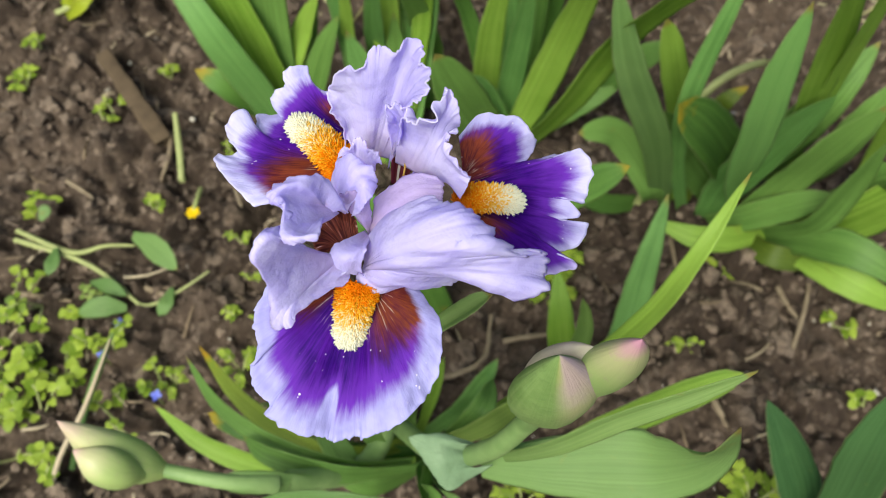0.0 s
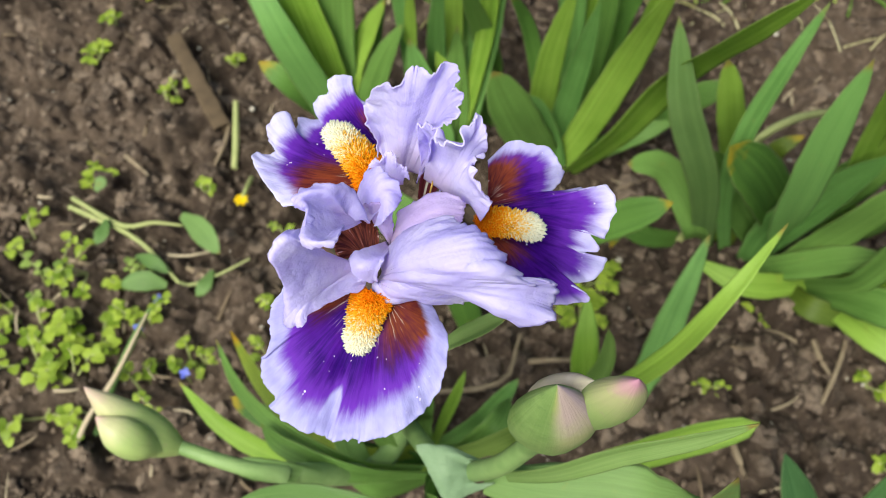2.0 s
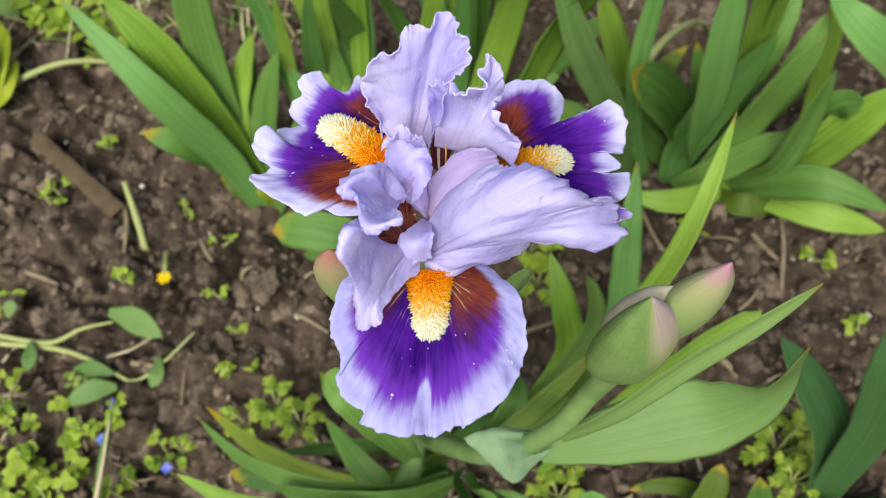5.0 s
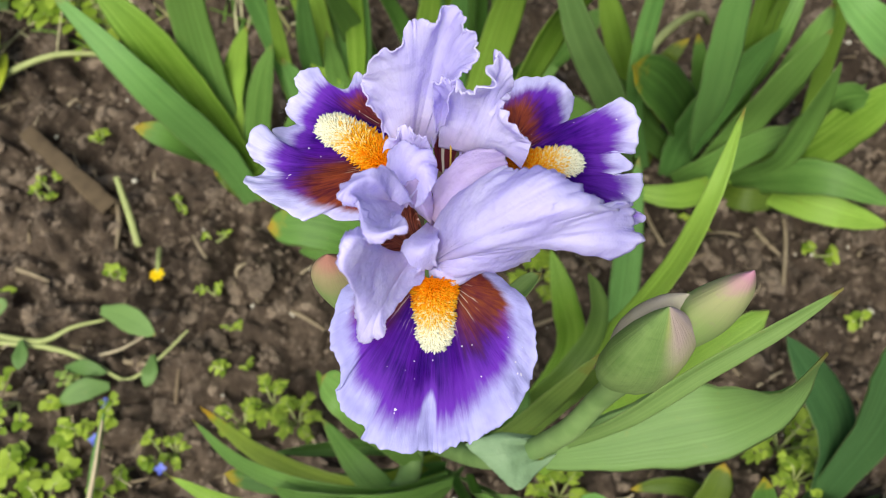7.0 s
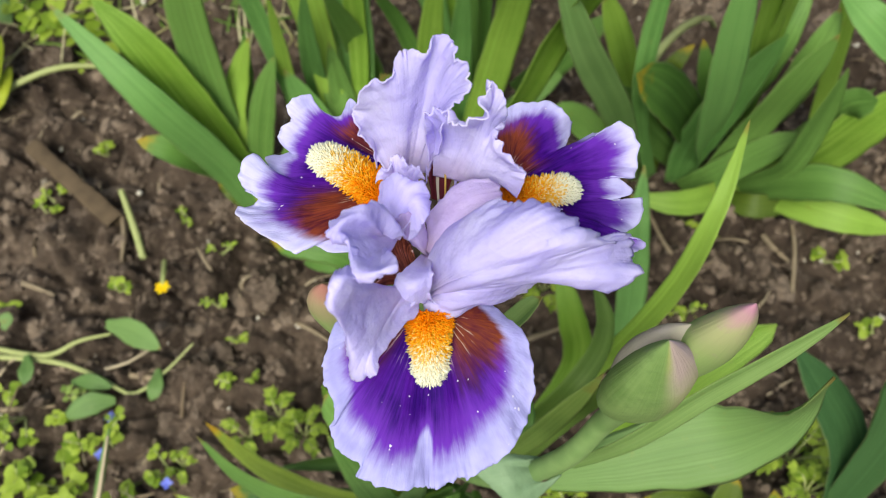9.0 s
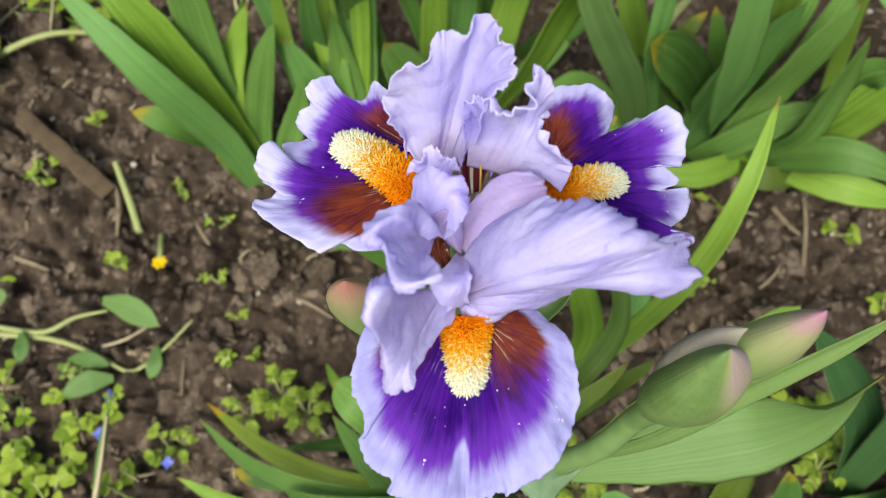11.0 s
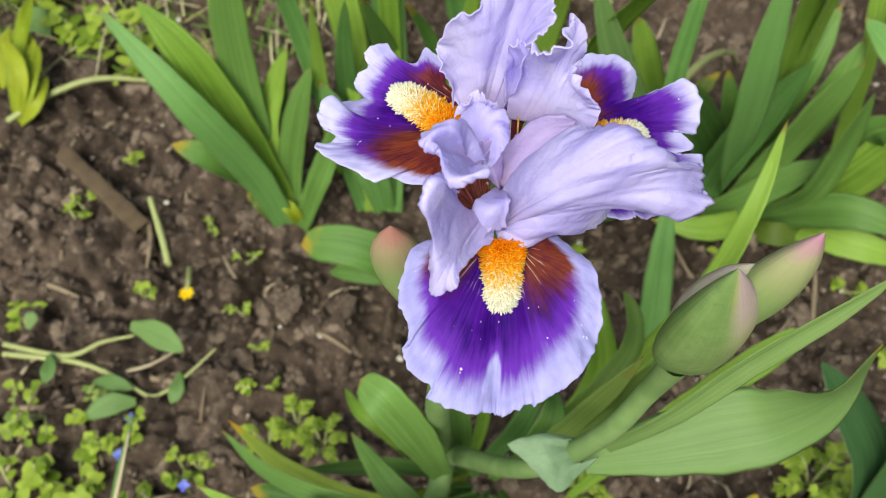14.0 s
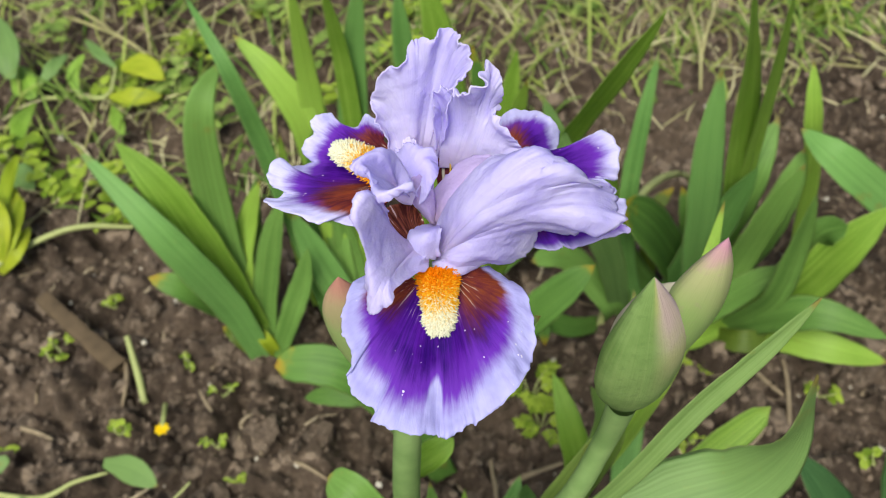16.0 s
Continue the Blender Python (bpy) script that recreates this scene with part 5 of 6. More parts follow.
clump((0.2188, 0.3367, 0.0000), "spreading iris clump with broad sword leaves", [
    (LEAF_BLUE, 0.023, [(0.205, 0.330, 0.0), (0.178, 0.275, 0.10), (0.1645, 0.2523, 0.182), (0.1575, 0.2470, 0.240), (0.1564, 0.2488, 0.2889)], {}),
    (LEAF_BRIGHT, 0.024, [(0.2360, 0.3474, 0.0000), (0.2094, 0.3111, 0.1500), (0.1844, 0.2775, 0.2600), (0.1551, 0.2331, 0.3500)], {}),
    (LEAF_BRIGHT, 0.014, [(0.2406, 0.3469, 0.0000), (0.2186, 0.3158, 0.1500), (0.1986, 0.2757, 0.2600), (0.1802, 0.2422, 0.3400)], {}),
    (LEAF_DARK, 0.030, [(0.1989, 0.3326, 0.0000), (0.2074, 0.3232, 0.0700), (0.2214, 0.3179, 0.1400), (0.2417, 0.3384, 0.1800)], {}),
    (LEAF_BLUE, 0.030, [(0.3928, 0.3044, 0.0500), (0.3246, 0.3015, 0.1200), (0.2762, 0.3036, 0.1650), (0.2558, 0.3307, 0.1750)], {}),
    (LEAF_BRIGHT, 0.017, [(0.2959, 0.3411, 0.0000), (0.2938, 0.3615, 0.0900), (0.2775, 0.3584, 0.1600), (0.2725, 0.3719, 0.2000)], {}),
    (LEAF_BRIGHT, 0.034, [(0.2365, 0.3167, 0.0000), (0.2554, 0.2788, 0.0600), (0.2701, 0.2637, 0.1200), (0.2959, 0.2657, 0.1600)], {}),
    (LEAF_DARK, 0.018, [(0.2382, 0.3225, 0.0000), (0.2526, 0.2957, 0.0600), (0.2651, 0.2885, 0.1000), (0.2749, 0.2765, 0.1400)], {}),
    (LEAF_BROWNED, 0.036, [(0.2073, 0.3379, 0.0000), (0.1874, 0.3261, 0.0500), (0.1539, 0.2978, 0.1200), (0.1230, 0.2782, 0.1680)], dict(blunt=0.7)),
    (LEAF_BRIGHT, 0.024, [(0.2359, 0.2992, 0.0000), (0.2569, 0.2638, 0.0300), (0.2849, 0.2439, 0.0380), (0.3255, 0.2377, 0.0250)], {}),
    (LEAF_DARK, 0.024, [(0.2280, 0.3357, 0.0000), (0.2418, 0.3158, 0.0800), (0.2512, 0.3166, 0.1300), (0.2614, 0.3277, 0.1600)], {}),
    (LEAF_BROWNED, 0.016, [(0.2174, 0.3493, 0.0000), (0.2084, 0.3580, 0.0400), (0.2021, 0.3608, 0.0700), (0.1983, 0.3724, 0.0900)], {}),
    (LEAF_BROWNED, 0.016, [(0.2012, 0.3510, 0.0000), (0.1857, 0.3636, 0.0300), (0.1778, 0.3709, 0.0500), (0.1854, 0.3795, 0.0600)], {}),
    (LEAF_BLUE, 0.013, [(0.165, 0.312, 0.0), (0.140, 0.298, 0.09), (0.1311, 0.2931, 0.160), (0.1365, 0.304, 0.215), (0.1451, 0.3187, 0.255)], {}),
    (LEAF_DARK, 0.024, [(0.1883, 0.3276, 0.0000), (0.1537, 0.3237, 0.0500), (0.1360, 0.3273, 0.0800), (0.1256, 0.3265, 0.1000)], {}),
    (LEAF_BRIGHT, 0.02, [(0.2393, 0.3105, 0.0000), (0.2004, 0.2814, 0.0200), (0.1703, 0.2712, 0.0300), (0.1379, 0.2799, 0.0300)], {}),
])
clump((0.2264, 0.2982, 0.0000), "iris clump of broad arching leaves", [
    (LEAF_BRIGHT, 0.026, [(0.2310, 0.2994, 0.0000), (0.2520, 0.2865, 0.0500), (0.2721, 0.2790, 0.0900), (0.2945, 0.2703, 0.1300)], {}),
    (LEAF_DARK, 0.020, [(0.2267, 0.2998, 0.0000), (0.2422, 0.2749, 0.0600), (0.2443, 0.2689, 0.1200), (0.2400, 0.2618, 0.1800)], {}),
    (LEAF_DARK, 0.022, [(0.2410, 0.3051, 0.0000), (0.2535, 0.2889, 0.0600), (0.2553, 0.2699, 0.1300), (0.2650, 0.2564, 0.1550)], dict(blunt=0.8)),
    (LEAF_DARK, 0.026, [(0.2267, 0.2998, 0.0000), (0.2480, 0.2694, 0.0500), (0.2721, 0.2512, 0.0700), (0.3134, 0.2341, 0.0600)], {}),
    (LEAF_YELLOW, 0.018, [(0.2129, 0.2965, 0.0000), (0.2244, 0.2718, 0.0200), (0.2448, 0.2693, 0.0200), (0.2640, 0.2733, 0.0150)], {}),
    (LEAF_BLUE, 0.030, [(0.1844, 0.3094, 0.0000), (0.1875, 0.3118, 0.0400), (0.1999, 0.3046, 0.1100), (0.2127, 0.2906, 0.1800)], {}),
    (LEAF_DARK, 0.022, [(0.1876, 0.3027, 0.0000), (0.2054, 0.2944, 0.0300), (0.2298, 0.2907, 0.0600), (0.2521, 0.2899, 0.0800)], dict(blunt=0.3)),
    (LEAF_DARK, 0.024, [(0.2009, 0.3028, 0.0000), (0.2213, 0.3012, 0.0700), (0.2275, 0.2856, 0.1400), (0.2360, 0.2786, 0.1900)], {}),
])
clump((0.2726, 0.0579, 0.0000), "young iris clump at the edge of the bed", [
    (LEAF_DEEP, 0.025, [(0.2300, 0.0500, 0.0000), (0.2230, 0.0600, 0.1200), (0.2070, 0.0640, 0.1950), (0.2015, 0.0690, 0.2250), (0.1990, 0.0800, 0.2620)], dict(face=(-0.4, -0.7, 0.6), fold=0.3)),
    (LEAF_DEEP, 0.024, [(0.2280, 0.0540, 0.0200), (0.2160, 0.0700, 0.0900), (0.1980, 0.0880, 0.1250), (0.1800, 0.1060, 0.1480)], dict(fold=0.4)),
    (LEAF_YELLOW, 0.016, [(0.1762, 0.0212, 0.0300), (0.1519, 0.0304, 0.0400), (0.1426, 0.0342, 0.0400), (0.1296, 0.0343, 0.0200)], {}),
    (LEAF_BROWNED, 0.020, [(0.1694, 0.0172, 0.0000), (0.1687, 0.0272, 0.0500), (0.1703, 0.0361, 0.0800), (0.1681, 0.0449, 0.1000)], {}),
    (LEAF_BROWNED, 0.014, [(0.2706, 0.0507, 0.0000), (0.2346, 0.0382, 0.0300), (0.2135, 0.0360, 0.0300), (0.1925, 0.0360, 0.0200)], {}),
    (LEAF_YELLOW, 0.020, [(0.1729, 0.0345, 0.0000), (0.1492, 0.0395, 0.0300), (0.1553, 0.0513, 0.0500), (0.1612, 0.0645, 0.0600)], dict(blunt=0.3)),
    (LEAF_YELLOW, 0.012, [(0.1815, 0.0411, 0.0000), (0.1516, 0.0594, 0.0200), (0.1299, 0.0629, 0.0250), (0.1110, 0.0618, 0.0200)], dict(fold=0.4)),
    (LEAF_BROWNED, 0.022, [(0.2756, 0.0431, 0.0000), (0.2370, 0.0335, 0.0200), (0.2119, 0.0293, 0.0300), (0.1959, 0.0335, 0.0300)], {}),
    (LEAF_DARK, 0.024, [(0.2812, 0.0501, 0.0000), (0.2492, 0.0316, 0.0400), (0.2274, 0.0144, 0.0500), (0.2202, -0.0023, 0.0400)], {}),
])


# ---- weeds and litter on the soil ----
def weed_leaf(bm, p, way, size, wide=0.8, lobes=0, lift=0.2):
    """One small ovate or scalloped leaf, cupped along its midrib."""
    way = Vector(way).normalized()
    side = way.cross(Vector((0, 0, 1))).normalized()
    up = side.cross(way)
    rim = []
    n = 10 + 2 * (lobes > 0)
    for i in range(n + 1):
        a = math.pi * 2 * i / n
        if i == n:
            break
        r = 1 + (0.16 * math.cos(lobes * a) if lobes else 0)
        x, y = 0.5 - 0.5 * math.cos(a), 0.5 * wide * math.sin(a) * (1 - 0.25 * math.cos(a + math.pi)) * r
        rim.append(bm.verts.new(Vector(p) + (way * x + side * y + up * (lift * abs(y) - 0.25 * x * x)) * size))
    mid = [bm.verts.new(Vector(p) + (way * x - up * 0.25 * x * x) * size) for x in (0.3, 0.7)]
    h = n // 2
    for i in range(n):
        a, b = rim[i], rim[(i + 1) % n]
        k = 0 if min(i, n - 1 - i) < h / 2 else 1
        bm.faces.new((a, b, mid[k]))
    bm.faces.new((rim[h // 2 + 1] if n % 4 else rim[h // 2], mid[1], mid[0]))
    bm.faces.new((rim[n - (h // 2 + 1)] if n % 4 else rim[n - h // 2], mid[0], mid[1]))


def ground_at(p):
    return Vector((p[0], p[1], ground_height(p[0], p[1])))


def creeping_weed(base, spread, count, size, material, label="low creeping weed with small scalloped green leaves", height=0.018, lobes=5, wide=0.95, group="low weeds on the soil"):
    base = ground_at(base)
    plant = thing("weed", base, label, "weed", group)
    stems, leaves = bmesh.new(), bmesh.new()
    for _ in range(max(2, count // 6)):
        a = rng.uniform(0, 2 * math.pi)
        reach = spread * rng.uniform(0.5, 1.0)
        tip = base + Vector((math.cos(a) * reach, math.sin(a) * reach, height * rng.uniform(0.5, 1.2)))
        mid = (base + tip) / 2 + Vector((rng.gauss(0, 0.004), rng.gauss(0, 0.004), height * 0.5))
        tube_mesh([base, mid, tip], [0.0009, 0.0008, 0.0005], 5, 5, stems)
        for k in range(6):
            s = 0.3 + 0.7 * k / 5
            p = along([base, mid, tip], s)
            turn = a + (1.3 if k % 2 else -1.3) * rng.uniform(0.5, 1.2)
            weed_leaf(leaves, p, (math.cos(turn), math.sin(turn), rng.uniform(0.0, 0.5)), size * rng.uniform(0.6, 1.25) * (1.1 - 0.4 * s), wide, lobes)
    tagged(part("stem", stems, WEED_STEM, plant), kind="stuff")
    tagged(part("leaf", leaves, material, plant), kind="stuff")
    return plant


def feathery_weed(base, spread, count, label="small weed with feathery cut leaves"):
    """Divided leaves: a stalk with pairs of narrow lobed leaflets."""
    base = ground_at(base)
    plant = thing("weed", base, label, "weed", "feathery weeds on the soil")
    stems, leaves = bmesh.new(), bmesh.new()
    for i in range(count):
        a = 2 * math.pi * i / count + rng.uniform(-0.3, 0.3)
        reach = spread * rng.uniform(0.7, 1.1)
        tip = base + Vector((math.cos(a) * reach, math.sin(a) * reach, 0.012 + 0.25 * reach))
        mid = (base + tip) / 2 + Vector((0, 0, 0.008))
        tube_mesh([base, mid, tip], [0.0008, 0.0007, 0.0004], 5, 5, stems)
        for k in range(4):
            s = 0.45 + 0.55 * k / 3
            p = along([base, mid, tip], s)
            for turn in (a + 0.9, a - 0.9) if k < 3 else (a, a + 0.6, a - 0.6):
                weed_leaf(leaves, p, (math.cos(turn), math.sin(turn), 0.25), spread * 0.36 * rng.uniform(0.8, 1.2), 0.5, 4)
    tagged(part("stem", stems, WEED_STEM, plant), kind="stuff")
    tagged(part("leaf", leaves, WEED, plant), kind="stuff")


for place, spread, count, size in (
    ((-0.3180, 0.1694, 0.0000), 0.022, 24, 0.0085), ((-0.2935, 0.1464, 0.0000), 0.024, 30, 0.0085), ((-0.2745, 0.1537, 0.0000), 0.022, 24, 0.008), ((-0.2585, 0.1277, 0.0000), 0.024, 30, 0.0085),
    ((-0.2924, 0.1176, 0.0000), 0.026, 30, 0.0095), ((-0.2641, 0.1000, 0.0000), 0.026, 36, 0.010), ((-0.3038, 0.0945, 0.0000), 0.026, 30, 0.0095), ((-0.2481, 0.1521, 0.0000), 0.020, 18, 0.008),
    ((-0.2956, 0.0712, 0.0000), 0.026, 30, 0.010), ((-0.2669, 0.0696, 0.0000), 0.026, 30, 0.010), ((-0.2323, 0.1241, 0.0000), 0.020, 18, 0.008), ((-0.2139, 0.1011, 0.0000), 0.022, 18, 0.009),
    ((-0.3317, 0.1362, 0.0000), 0.026, 30, 0.009), ((-0.3281, 0.0998, 0.0000), 0.028, 30, 0.010), ((-0.2145, 0.0742, 0.0000), 0.022, 18, 0.009), ((-0.2432, 0.0500, 0.0000), 0.026, 24, 0.010),
    ((-0.2789, 0.0411, 0.0000), 0.028, 30, 0.010), ((-0.3278, 0.0619, 0.0000), 0.030, 30, 0.010), ((-0.2009, 0.0370, 0.0000), 0.026, 24, 0.010), ((-0.3545, 0.1673, 0.0000), 0.026, 24, 0.009), ((-0.1931, 0.1058, 0.0000), 0.014, 12, 0.007),
):
    creeping_weed(place, spread * 1.1, count * 2 // 3, size * 0.92, WEED if rng.random() < 0.7 else WEED_PALE)
for place, spread, count, size in (
    ((-0.1563, 0.1636, 0.0000), 0.010, 12, 0.006), ((-0.1404, 0.1691, 0.0000), 0.010, 12, 0.005), ((-0.1970, 0.3028, 0.0000), 0.008, 12, 0.005), ((-0.1666, 0.2231, 0.0000), 0.012, 12, 0.005),
    ((-0.2774, 0.3812, 0.0000), 0.009, 12, 0.006), ((-0.3150, 0.3221, 0.0000), 0.012, 12, 0.006), ((-0.2433, 0.2427, 0.0000), 0.010, 12, 0.007), ((-0.1676, 0.2671, 0.0000), 0.006, 12, 0.005),
    ((0.2828, 0.2355, 0.0000), 0.016, 12, 0.009), ((0.1888, 0.2722, 0.0000), 0.010, 12, 0.008), ((-0.1505, 0.2011, 0.0000), 0.008, 12, 0.005), ((-0.3306, 0.2246, 0.0000), 0.014, 12, 0.010),
    ((-0.3242, 0.5295, 0.0000), 0.012, 12, 0.007), ((-0.3098, 0.3319, 0.0000), 0.010, 12, 0.006), ((-0.3961, 0.3500, 0.0000), 0.014, 18, 0.009), ((-0.3913, 0.3826, 0.0000), 0.012, 12, 0.008), ((-0.3455, 0.2377, 0.0000), 0.014, 12, 0.008),
    ((0.1664, 0.1925, 0.0000), 0.012, 12, 0.008), ((0.1981, 0.2680, 0.0000), 0.012, 12, 0.008), ((0.2992, 0.1739, 0.0000), 0.010, 12, 0.008), ((-0.1779, 0.8166, 0.0000), 0.02, 18, 0.010),
):
    creeping_weed(place, spread, count, size, WEED, "tiny green weed seedling on the soil", 0.010, 0, 0.7, "seedlings")
for place, spread, count in (((-0.1208, 0.1380, 0.0000), 0.022, 6), ((-0.1025, 0.1225, 0.0000), 0.020, 6), ((-0.1399, 0.1247, 0.0000), 0.018, 5), ((-0.1856, 0.1093, 0.0000), 0.014, 5), ((0.2151, 0.0858, 0.0000), 0.030, 7), ((0.2350, 0.0983, 0.0000), 0.022, 6),
                             ((0.0682, 0.0639, 0.0000), 0.022, 6), ((0.0645, 0.0811, 0.0000), 0.016, 5), ((0.0653, 0.2483, 0.0000), 0.030, 7), ((0.0691, 0.2214, 0.0000), 0.024, 6), ((0.2150, 0.0612, 0.0000), 0.02, 6)):
    feathery_weed(place, spread * 0.75, count)

# stalk with rounded leaves
stalky = thing("weed", (-0.3415, 0.2044, 0.0000), "trailing weed with rounded leaves on straw-coloured stems", "weed", "trailing weeds")
part("stem", tube_mesh([(-0.3397, 0.2056, 0.0040), (-0.2887, 0.1919, 0.0100), (-0.2616, 0.1976, 0.0180), (-0.2345, 0.1959, 0.0300)], [0.0020, 0.0020, 0.0014, 0.0010]), WEED_STEM, stalky)
part("stem", tube_mesh([(-0.3381, 0.1978, 0.0040), (-0.2796, 0.1864, 0.0100), (-0.2448, 0.1715, 0.0100), (-0.2219, 0.1593, 0.0080), (-0.1992, 0.1713, 0.0140), (-0.1783, 0.1881, 0.0220)], [0.0022, 0.0020, 0.0016, 0.0014, 0.0011, 0.0007]), WEED_STEM, stalky)
for points, width, material in (([(-0.2375, 0.2036, 0.0300), (-0.2140, 0.1926, 0.0360), (-0.1960, 0.1800, 0.0340)], 0.019, LEAF_PALE), ([(-0.2035, 0.1737, 0.0140), (-0.2033, 0.1600, 0.0160), (-0.2075, 0.1520, 0.0120)], 0.011, LEAF_PALE),
                                ([(-0.2638, 0.1689, 0.0120), (-0.2479, 0.1671, 0.0160), (-0.2346, 0.1632, 0.0130)], 0.012, LEAF_PALE), ([(-0.2318, 0.1541, 0.0120), (-0.2476, 0.1510, 0.0160), (-0.2657, 0.1425, 0.0120)], 0.016, LEAF_PALE),
                                ([(-0.3000, 0.1917, 0.0120), (-0.2970, 0.1797, 0.0140), (-0.2982, 0.1697, 0.0120)], 0.012, LEAF_PALE), ([(-0.3205, 0.2134, 0.0120), (-0.3179, 0.2205, 0.0160), (-0.3163, 0.2240, 0.0180)], 0.010, LEAF_PALE)):
    leaf(stalky, points, width, material, "leaf", base=0.35, rows=10, fold=0.2)
# spent stalk standing among the weeds
spent = thing("seed_stalk", (-0.2370, 0.0532, 0.0000), "pale spent flower stalk standing among weeds", "weed")
part("stalk", tube_mesh([(-0.2342, 0.0387, 0.0000), (-0.2284, 0.0724, 0.0250), (-0.2202, 0.0955, 0.0450), (-0.2127, 0.1168, 0.0600)], [0.0022, 0.0022, 0.0026, 0.0010]), LEAF_PALE, spent)
part("stalk", tube_mesh([(-0.2391, 0.0242, 0.0100), (-0.2354, 0.0447, 0.0200), (-0.2224, 0.0714, 0.0400), (-0.2131, 0.1126, 0.0600)], [0.0018, 0.0018, 0.0016, 0.0006]), STRAW, spent)

# cut stub with a small yellow blossom beside it
stub = thing("cut_stub", (-0.2330, 0.2740, 0.0), "pale green cut stalk lying on the soil", "stalk")
part("stalk", tube_mesh([(-0.2290, 0.2700, 0.004), (-0.2360, 0.2920, 0.010), (-0.2480, 0.3240, 0.018)], [0.0026, 0.0028, 0.0022]), WEED_STEM, stub)
blossom = thing("yellow_flower", (-0.2150, 0.2620, 0.0), "small yellow flower on a green stalk", "flower")
part("stalk", tube_mesh([(-0.2129, 0.2666, 0.0020), (-0.2089, 0.2507, 0.0120), (-0.2095, 0.2427, 0.0100)], [0.0022, 0.0018, 0.0014], 8, 8), WEED_STEM, blossom)
petals = bmesh.new()
for k in range(7):
    weed_leaf(petals, (-0.2093, 0.2403, 0.0100), (math.cos(k * 0.9), math.sin(k * 0.9), 0.35), 0.0058, 0.7, 0)
part("petal", petals, YELLOW, blossom, "bright yellow petals")
for place in ((-0.2320, 0.1405, 0.0150), (-0.2365, 0.1164, 0.0120), (-0.1900, 0.0942, 0.0120)):
    small = thing("blue_flower", place, "tiny blue flower among the weeds", "flower", "tiny blue flowers")
    petals = bmesh.new()
    for k in range(4):
        weed_leaf(petals, place, (math.cos(k * 1.57), math.sin(k * 1.57), 0.4), 0.0042, 0.9, 0)
    part("petal", petals, BLUE, small)
    part("stalk", tube_mesh([ground_at(place), place], [0.0006, 0.0005], 4, 6), WEED_STEM, small)

# weathered stake lying on the soil
stake = bmesh.new()
top, foot = Vector((-0.3302, 0.3779, 0.0120)), Vector((-0.2527, 0.3025, 0.0060))
broad = (foot - top).cross(Vector((0, 0, 1))).normalized()


def stake_skin(s, u):
    c, h = math.cos(math.pi * u), math.sin(math.pi * u)
    wide = 0.0072 * math.copysign(abs(c) ** 0.4, c) * (0.9 + 0.2 * s + 0.08 * math.sin(19 * s) + 0.05 * math.sin(41 * s))
    return top.lerp(foot, s) + broad * wide + Vector((0, 0, 0.0045 * math.copysign(abs(h) ** 0.4, h)))


lattice(14, 16, stake_skin, stake, True)
tagged(part("wooden_stake", stake, WOOD), "weathered brown wooden stake lying on soil", "stake")

# arching pale stem and golden leaves at the far edge
golden = thing("golden_plant", (-0.3819, 0.4322, 0.0000), "low plant with yellow-green leaves on the soil", "plant")
for points, width in (([(-0.3825, 0.4254, 0.0000), (-0.3660, 0.4366, 0.0300), (-0.3627, 0.4762, 0.0400)], 0.014), ([(-0.3851, 0.4257, 0.0000), (-0.3705, 0.4411, 0.0400), (-0.3887, 0.4758, 0.0500)], 0.016), ([(-0.3815, 0.4219, 0.0000), (-0.3619, 0.4252, 0.0200), (-0.3569, 0.4546, 0.0250)], 0.012), ([(-0.3806, 0.4480, 0.0200), (-0.3817, 0.4934, 0.0400), (-0.3806, 0.5310, 0.0450)], 0.013),
                      ([(-0.3735, 0.4402, 0.0200), (-0.3699, 0.4654, 0.0300), (-0.3811, 0.4988, 0.0350)], 0.014), ([(-0.3913, 0.4338, 0.0000), (-0.3841, 0.4558, 0.0300), (-0.3967, 0.4845, 0.0350)], 0.013), ([(-0.3844, 0.4454, 0.0200), (-0.3776, 0.4685, 0.0300), (-0.3846, 0.4974, 0.0350)], 0.012), ([(-0.3946, 0.4458, 0.0200), (-0.3997, 0.4761, 0.0300), (-0.4003, 0.5100, 0.0300)], 0.013)):
    leaf(golden, points, width, LEAF_GOLD, blunt=0.2, base=0.35, wave=0.15, fold=0.3, twist=40)
part("stem", tube_mesh([(-0.3919, 0.4219, 0.0050), (-0.3536, 0.4428, 0.0150), (-0.3152, 0.4556, 0.0180), (-0.2719, 0.4629, 0.0060)], [0.0028, 0.0028, 0.0025, 0.0018]), WEED_STEM, golden)
part("stem", tube_mesh([(0.128, 0.305, 0.010), (0.1476, 0.332, 0.1000), (0.178, 0.375, 0.095), (0.223, 0.437, 0.043), (0.245, 0.465, 0.003)], [0.003, 0.003, 0.003, 0.0028, 0.0022]), WEED_STEM, thing("bent_stalk", (0.1867, 0.4494, 0.0000), "pale bent stalk lying behind the leaves", "stalk"))


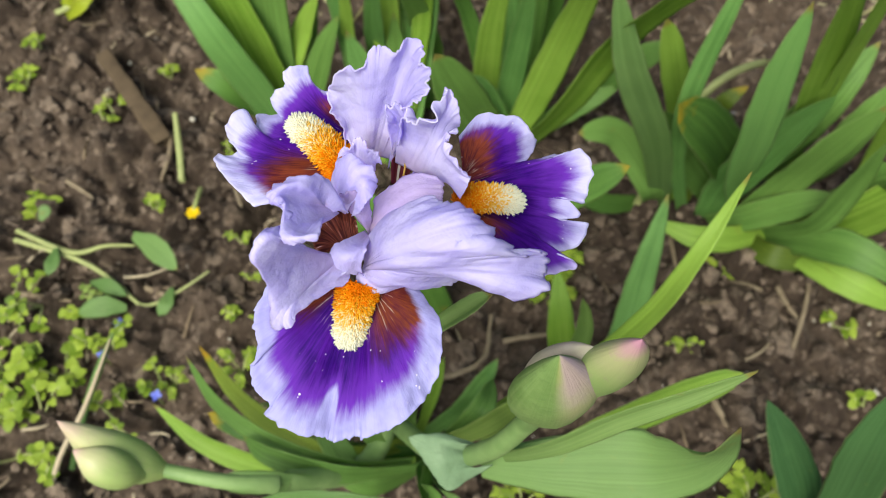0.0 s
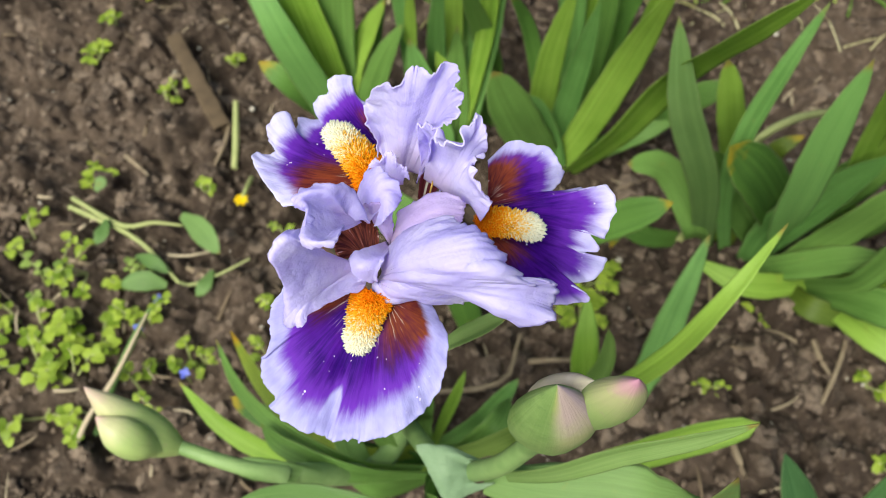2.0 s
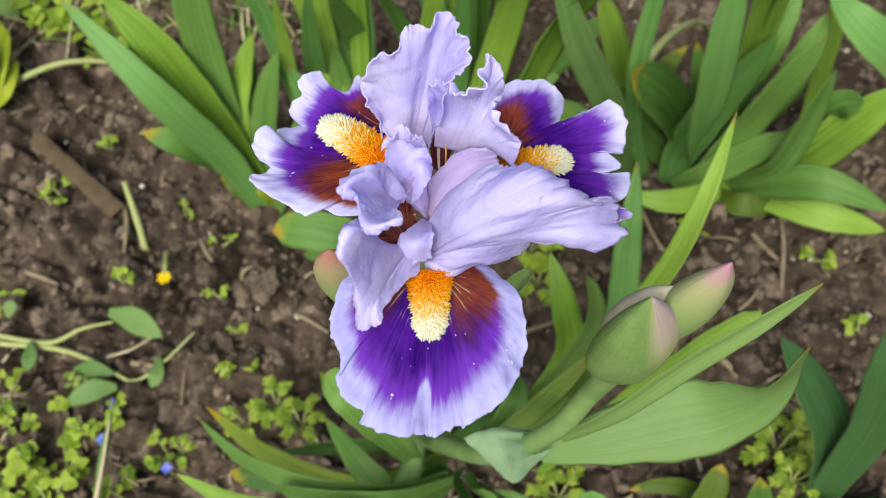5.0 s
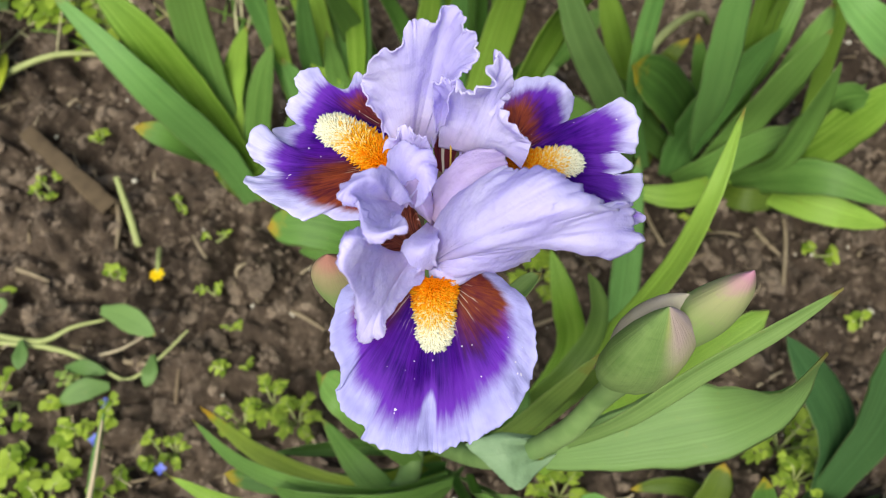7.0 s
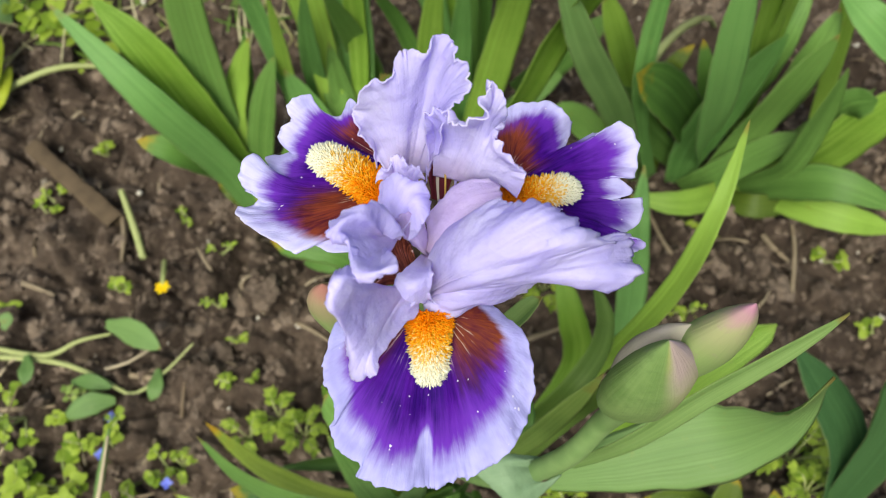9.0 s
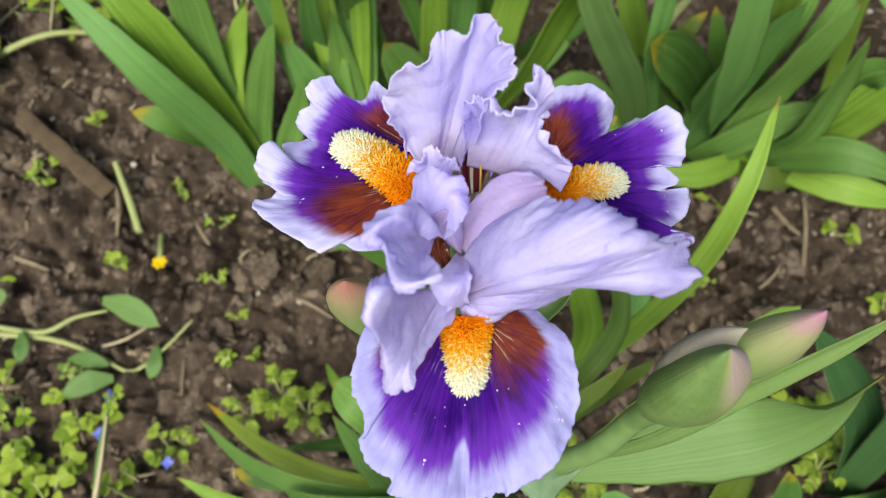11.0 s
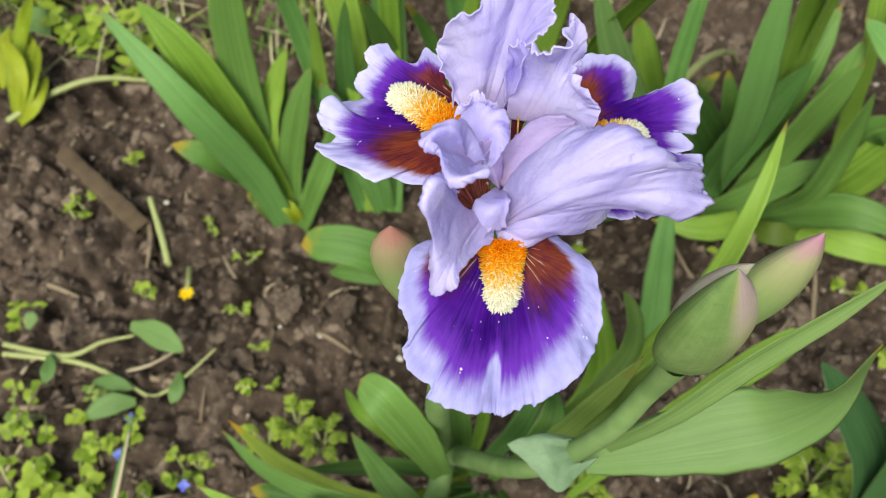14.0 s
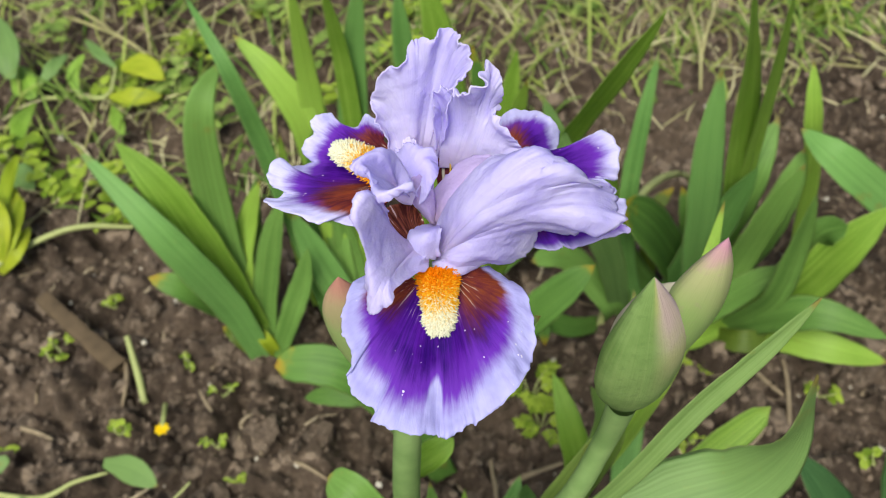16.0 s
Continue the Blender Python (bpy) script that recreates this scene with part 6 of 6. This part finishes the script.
def straws(name, count, box, low, high, material, label, category, lie=0.25, wide=0.0011):
    """Scattered dry stalks and blades in one mesh."""
    bm = bmesh.new()
    for x, y, g in scattered(count, *box):
        a, size = rng.uniform(0, math.pi), rng.uniform(low, high)
        rise = rng.uniform(0.0, lie) * size
        p = Vector((x, y, g + 0.002))
        q = p + Vector((math.cos(a) * size, math.sin(a) * size, rise))
        q.z = max(q.z, ground_height(q.x, q.y) + 0.001)
        m = (p + q) / 2 + Vector((rng.gauss(0, 0.08), rng.gauss(0, 0.08), rng.uniform(0, 0.25) * (lie + 0.1))) * size
        m.z = max(m.z, ground_height(m.x, m.y) + 0.001)
        w = wide * rng.uniform(0.5, 1.4)
        tube_mesh([p, m, q], [w, w * 0.9, w * 0.4], 4, 4, bm)
    tagged(part(name, bm, material), label, category, "", "stuff")


straws("dry_straw", 330, (-0.55, 0.55, 0.02, 0.72), 0.004, 0.026, STRAW, "bits of dry straw and stalks on the soil", "straw")
straws("far_dry_grass", 1700, (-0.75, 0.85, 0.68, 1.35), 0.015, 0.08, HAY, "dry pale grass along the bed's far edge", "grass", 0.8, 0.0007)
straws("near_dry_grass", 150, (-0.75, -0.10, 0.46, 0.64), 0.02, 0.08, HAY, "dry pale grass strewn over the soil", "grass", 0.5, 0.0011)
straws("strewn_dry_grass", 260, (0.0, 0.75, 0.54, 0.76), 0.015, 0.07, HAY, "dry pale grass strewn over the soil", "grass", 0.5, 0.0009)
straws("strewn_grass", 150, (0.0, 0.75, 0.56, 0.76), 0.015, 0.05, GRASS, "green grass sprouting through the dry grass", "grass", 0.9, 0.0014)
straws("near_grass", 200, (-0.75, -0.12, 0.47, 0.66), 0.015, 0.06, GRASS, "green grass sprouting in the soil", "grass", 1.0, 0.0014)
straws("far_grass", 1100, (-0.85, 0.85, 0.64, 1.35), 0.02, 0.09, GRASS, "green grass along the bed's far edge", "grass", 1.1, 0.0016)
for place in [(-0.50 + 0.05 * i + 0.02 * (i * 7 % 5), 0.60 + 0.035 * (i * 5 % 8), 0) for i in range(11)] + [(-0.52 + 0.06 * i, 0.49 + 0.03 * (i * 3 % 4), 0) for i in range(6)] + [(0.02 + 0.085 * i, 0.72 + 0.04 * (i * 3 % 5), 0) for i in range(8)]:
    creeping_weed(place, 0.045, 30, 0.017, WEED_PALE if rng.random() < 0.4 else WEED, "leafy green weed at the edge of the bed", 0.035, 0, 0.7, "leafy weeds")
straws("leaning_stalks", 18, (-0.36, -0.16, -0.04, 0.20), 0.015, 0.045, STRAW, "straw stalks lying among the weeds", "straw", 0.25, 0.0011)
for points, width in (([(0.1564, 0.2823, 0.0040), (0.1641, 0.2417, 0.0120), (0.1865, 0.2184, 0.0040)], 0.0016), ([(0.2375, 0.2536, 0.0040), (0.2422, 0.2385, 0.0080), (0.2516, 0.2311, 0.0030)], 0.0022), ([(0.1867, 0.1661, 0.0040), (0.1934, 0.1480, 0.0100), (0.2028, 0.1377, 0.0030)], 0.0028),
                      ([(0.2472, 0.2049, 0.0040), (0.2550, 0.2401, 0.0120), (0.2613, 0.2797, 0.0080)], 0.0018), ([(-0.3191, 0.2560, 0.0030), (-0.3042, 0.2485, 0.0060), (-0.2927, 0.2435, 0.0030)], 0.0022), ([(-0.2511, 0.3128, 0.0030), (-0.2457, 0.2895, 0.0060), (-0.2459, 0.2684, 0.0030)], 0.002),
                      ([(-0.1190, 0.2114, 0.0030), (-0.1008, 0.1999, 0.0100), (-0.0852, 0.1904, 0.0040)], 0.0018), ([(-0.2277, 0.1756, 0.0030), (-0.2078, 0.1709, 0.0060), (-0.1911, 0.1689, 0.0030)], 0.0022), ([(-0.3220, 0.1555, 0.0030), (-0.2963, 0.1549, 0.0060), (-0.2777, 0.1562, 0.0030)], 0.002),
                      ([(-0.0450, 0.1255, 0.0040), (0.0232, 0.1477, 0.0200), (0.0295, 0.1923, 0.0100)], 0.0022), ([(0.0403, 0.1769, 0.0030), (0.0559, 0.1818, 0.0060), (0.0800, 0.1902, 0.0030)], 0.0022), ([(-0.2117, 0.1079, 0.0030), (-0.2058, 0.1166, 0.0060), (-0.2041, 0.1275, 0.0030)], 0.0022)):
    twig = part("dry_stalk", tube_mesh(points, [width, width * 0.9, width * 0.6], 8, 7), STRAW)
    tagged(twig, "dry brown stalk lying on the soil", "stalk", "dry stalks")

# leafy weed with pale stems near the far edge
tall = thing("weed", (-0.3650, 0.6520, 0.0000), "leafy yellow-green weed with pale stems", "weed", "leafy weeds")
part("stem", tube_mesh([(-0.4139, 0.6697, 0.0100), (-0.3581, 0.6522, 0.0200), (-0.3232, 0.6390, 0.0280), (-0.3169, 0.6714, 0.0400)], [0.0024, 0.0024, 0.0022, 0.0012]), WEED_STEM, tall)
for points, width, material in (([(-0.3198, 0.6367, 0.0280), (-0.2896, 0.6248, 0.0340), (-0.2637, 0.6289, 0.0300)], 0.020, LEAF_GOLD), ([(-0.3132, 0.6767, 0.0360), (-0.2847, 0.6634, 0.0440), (-0.2607, 0.6420, 0.0400)], 0.026, LEAF_GOLD), ([(-0.3146, 0.6214, 0.0260), (-0.3030, 0.5917, 0.0300), (-0.2951, 0.5759, 0.0240)], 0.014, LEAF_BRIGHT),
                                ([(-0.4063, 0.6553, 0.0200), (-0.4146, 0.6676, 0.0300), (-0.4325, 0.7008, 0.0300)], 0.030, LEAF_BRIGHT), ([(-0.4037, 0.6452, 0.0200), (-0.4020, 0.6063, 0.0280), (-0.4019, 0.5718, 0.0220)], 0.022, LEAF_BRIGHT), ([(-0.4247, 0.6649, 0.0400), (-0.4287, 0.6875, 0.0600), (-0.4515, 0.7401, 0.0700)], 0.034, LEAF_PALE),
                                ([(-0.3992, 0.6656, 0.0300), (-0.3842, 0.6801, 0.0400), (-0.3750, 0.7051, 0.0400)], 0.016, LEAF_PALE), ([(-0.3586, 0.6543, 0.0200), (-0.3638, 0.6743, 0.0350), (-0.3528, 0.6948, 0.0450)], 0.014, LEAF_BRIGHT), ([(-0.3992, 0.5283, 0.0100), (-0.3854, 0.5319, 0.0200), (-0.3734, 0.5152, 0.0120)], 0.024, LEAF_PALE),
                                ([(-0.3169, 0.6714, 0.0400), (-0.3341, 0.6848, 0.0500), (-0.3554, 0.7144, 0.0500)], 0.012, LEAF_PALE)):
    leaf(tall, points, width, material, base=0.3, rows=10, fold=0.25, wave=0.1)
for points in ([(-0.4260, 0.8522, 0.0300), (-0.3416, 0.7506, 0.0400), (-0.2908, 0.7130, 0.0200), (-0.2392, 0.6332, 0.0100)], [(-0.4001, 0.7983, 0.0300), (-0.3392, 0.7545, 0.0300), (-0.3065, 0.7316, 0.0200)], [(-0.3221, 0.8416, 0.0200), (-0.2989, 0.7491, 0.0300), (-0.2975, 0.7286, 0.0100)], [(0.3118, 0.7403, 0.0200), (0.2966, 0.6474, 0.0300), (0.2874, 0.5965, 0.0100)], [(0.3461, 0.7477, 0.0200), (0.3092, 0.6671, 0.0300), (0.2951, 0.6312, 0.0200)]):
    tagged(part("pale_stalk", tube_mesh(points, [0.0018, 0.0018, 0.0012], 10, 7), HAY), "thin pale dry grass stalk at the bed's edge", "stalk", "pale stalks")
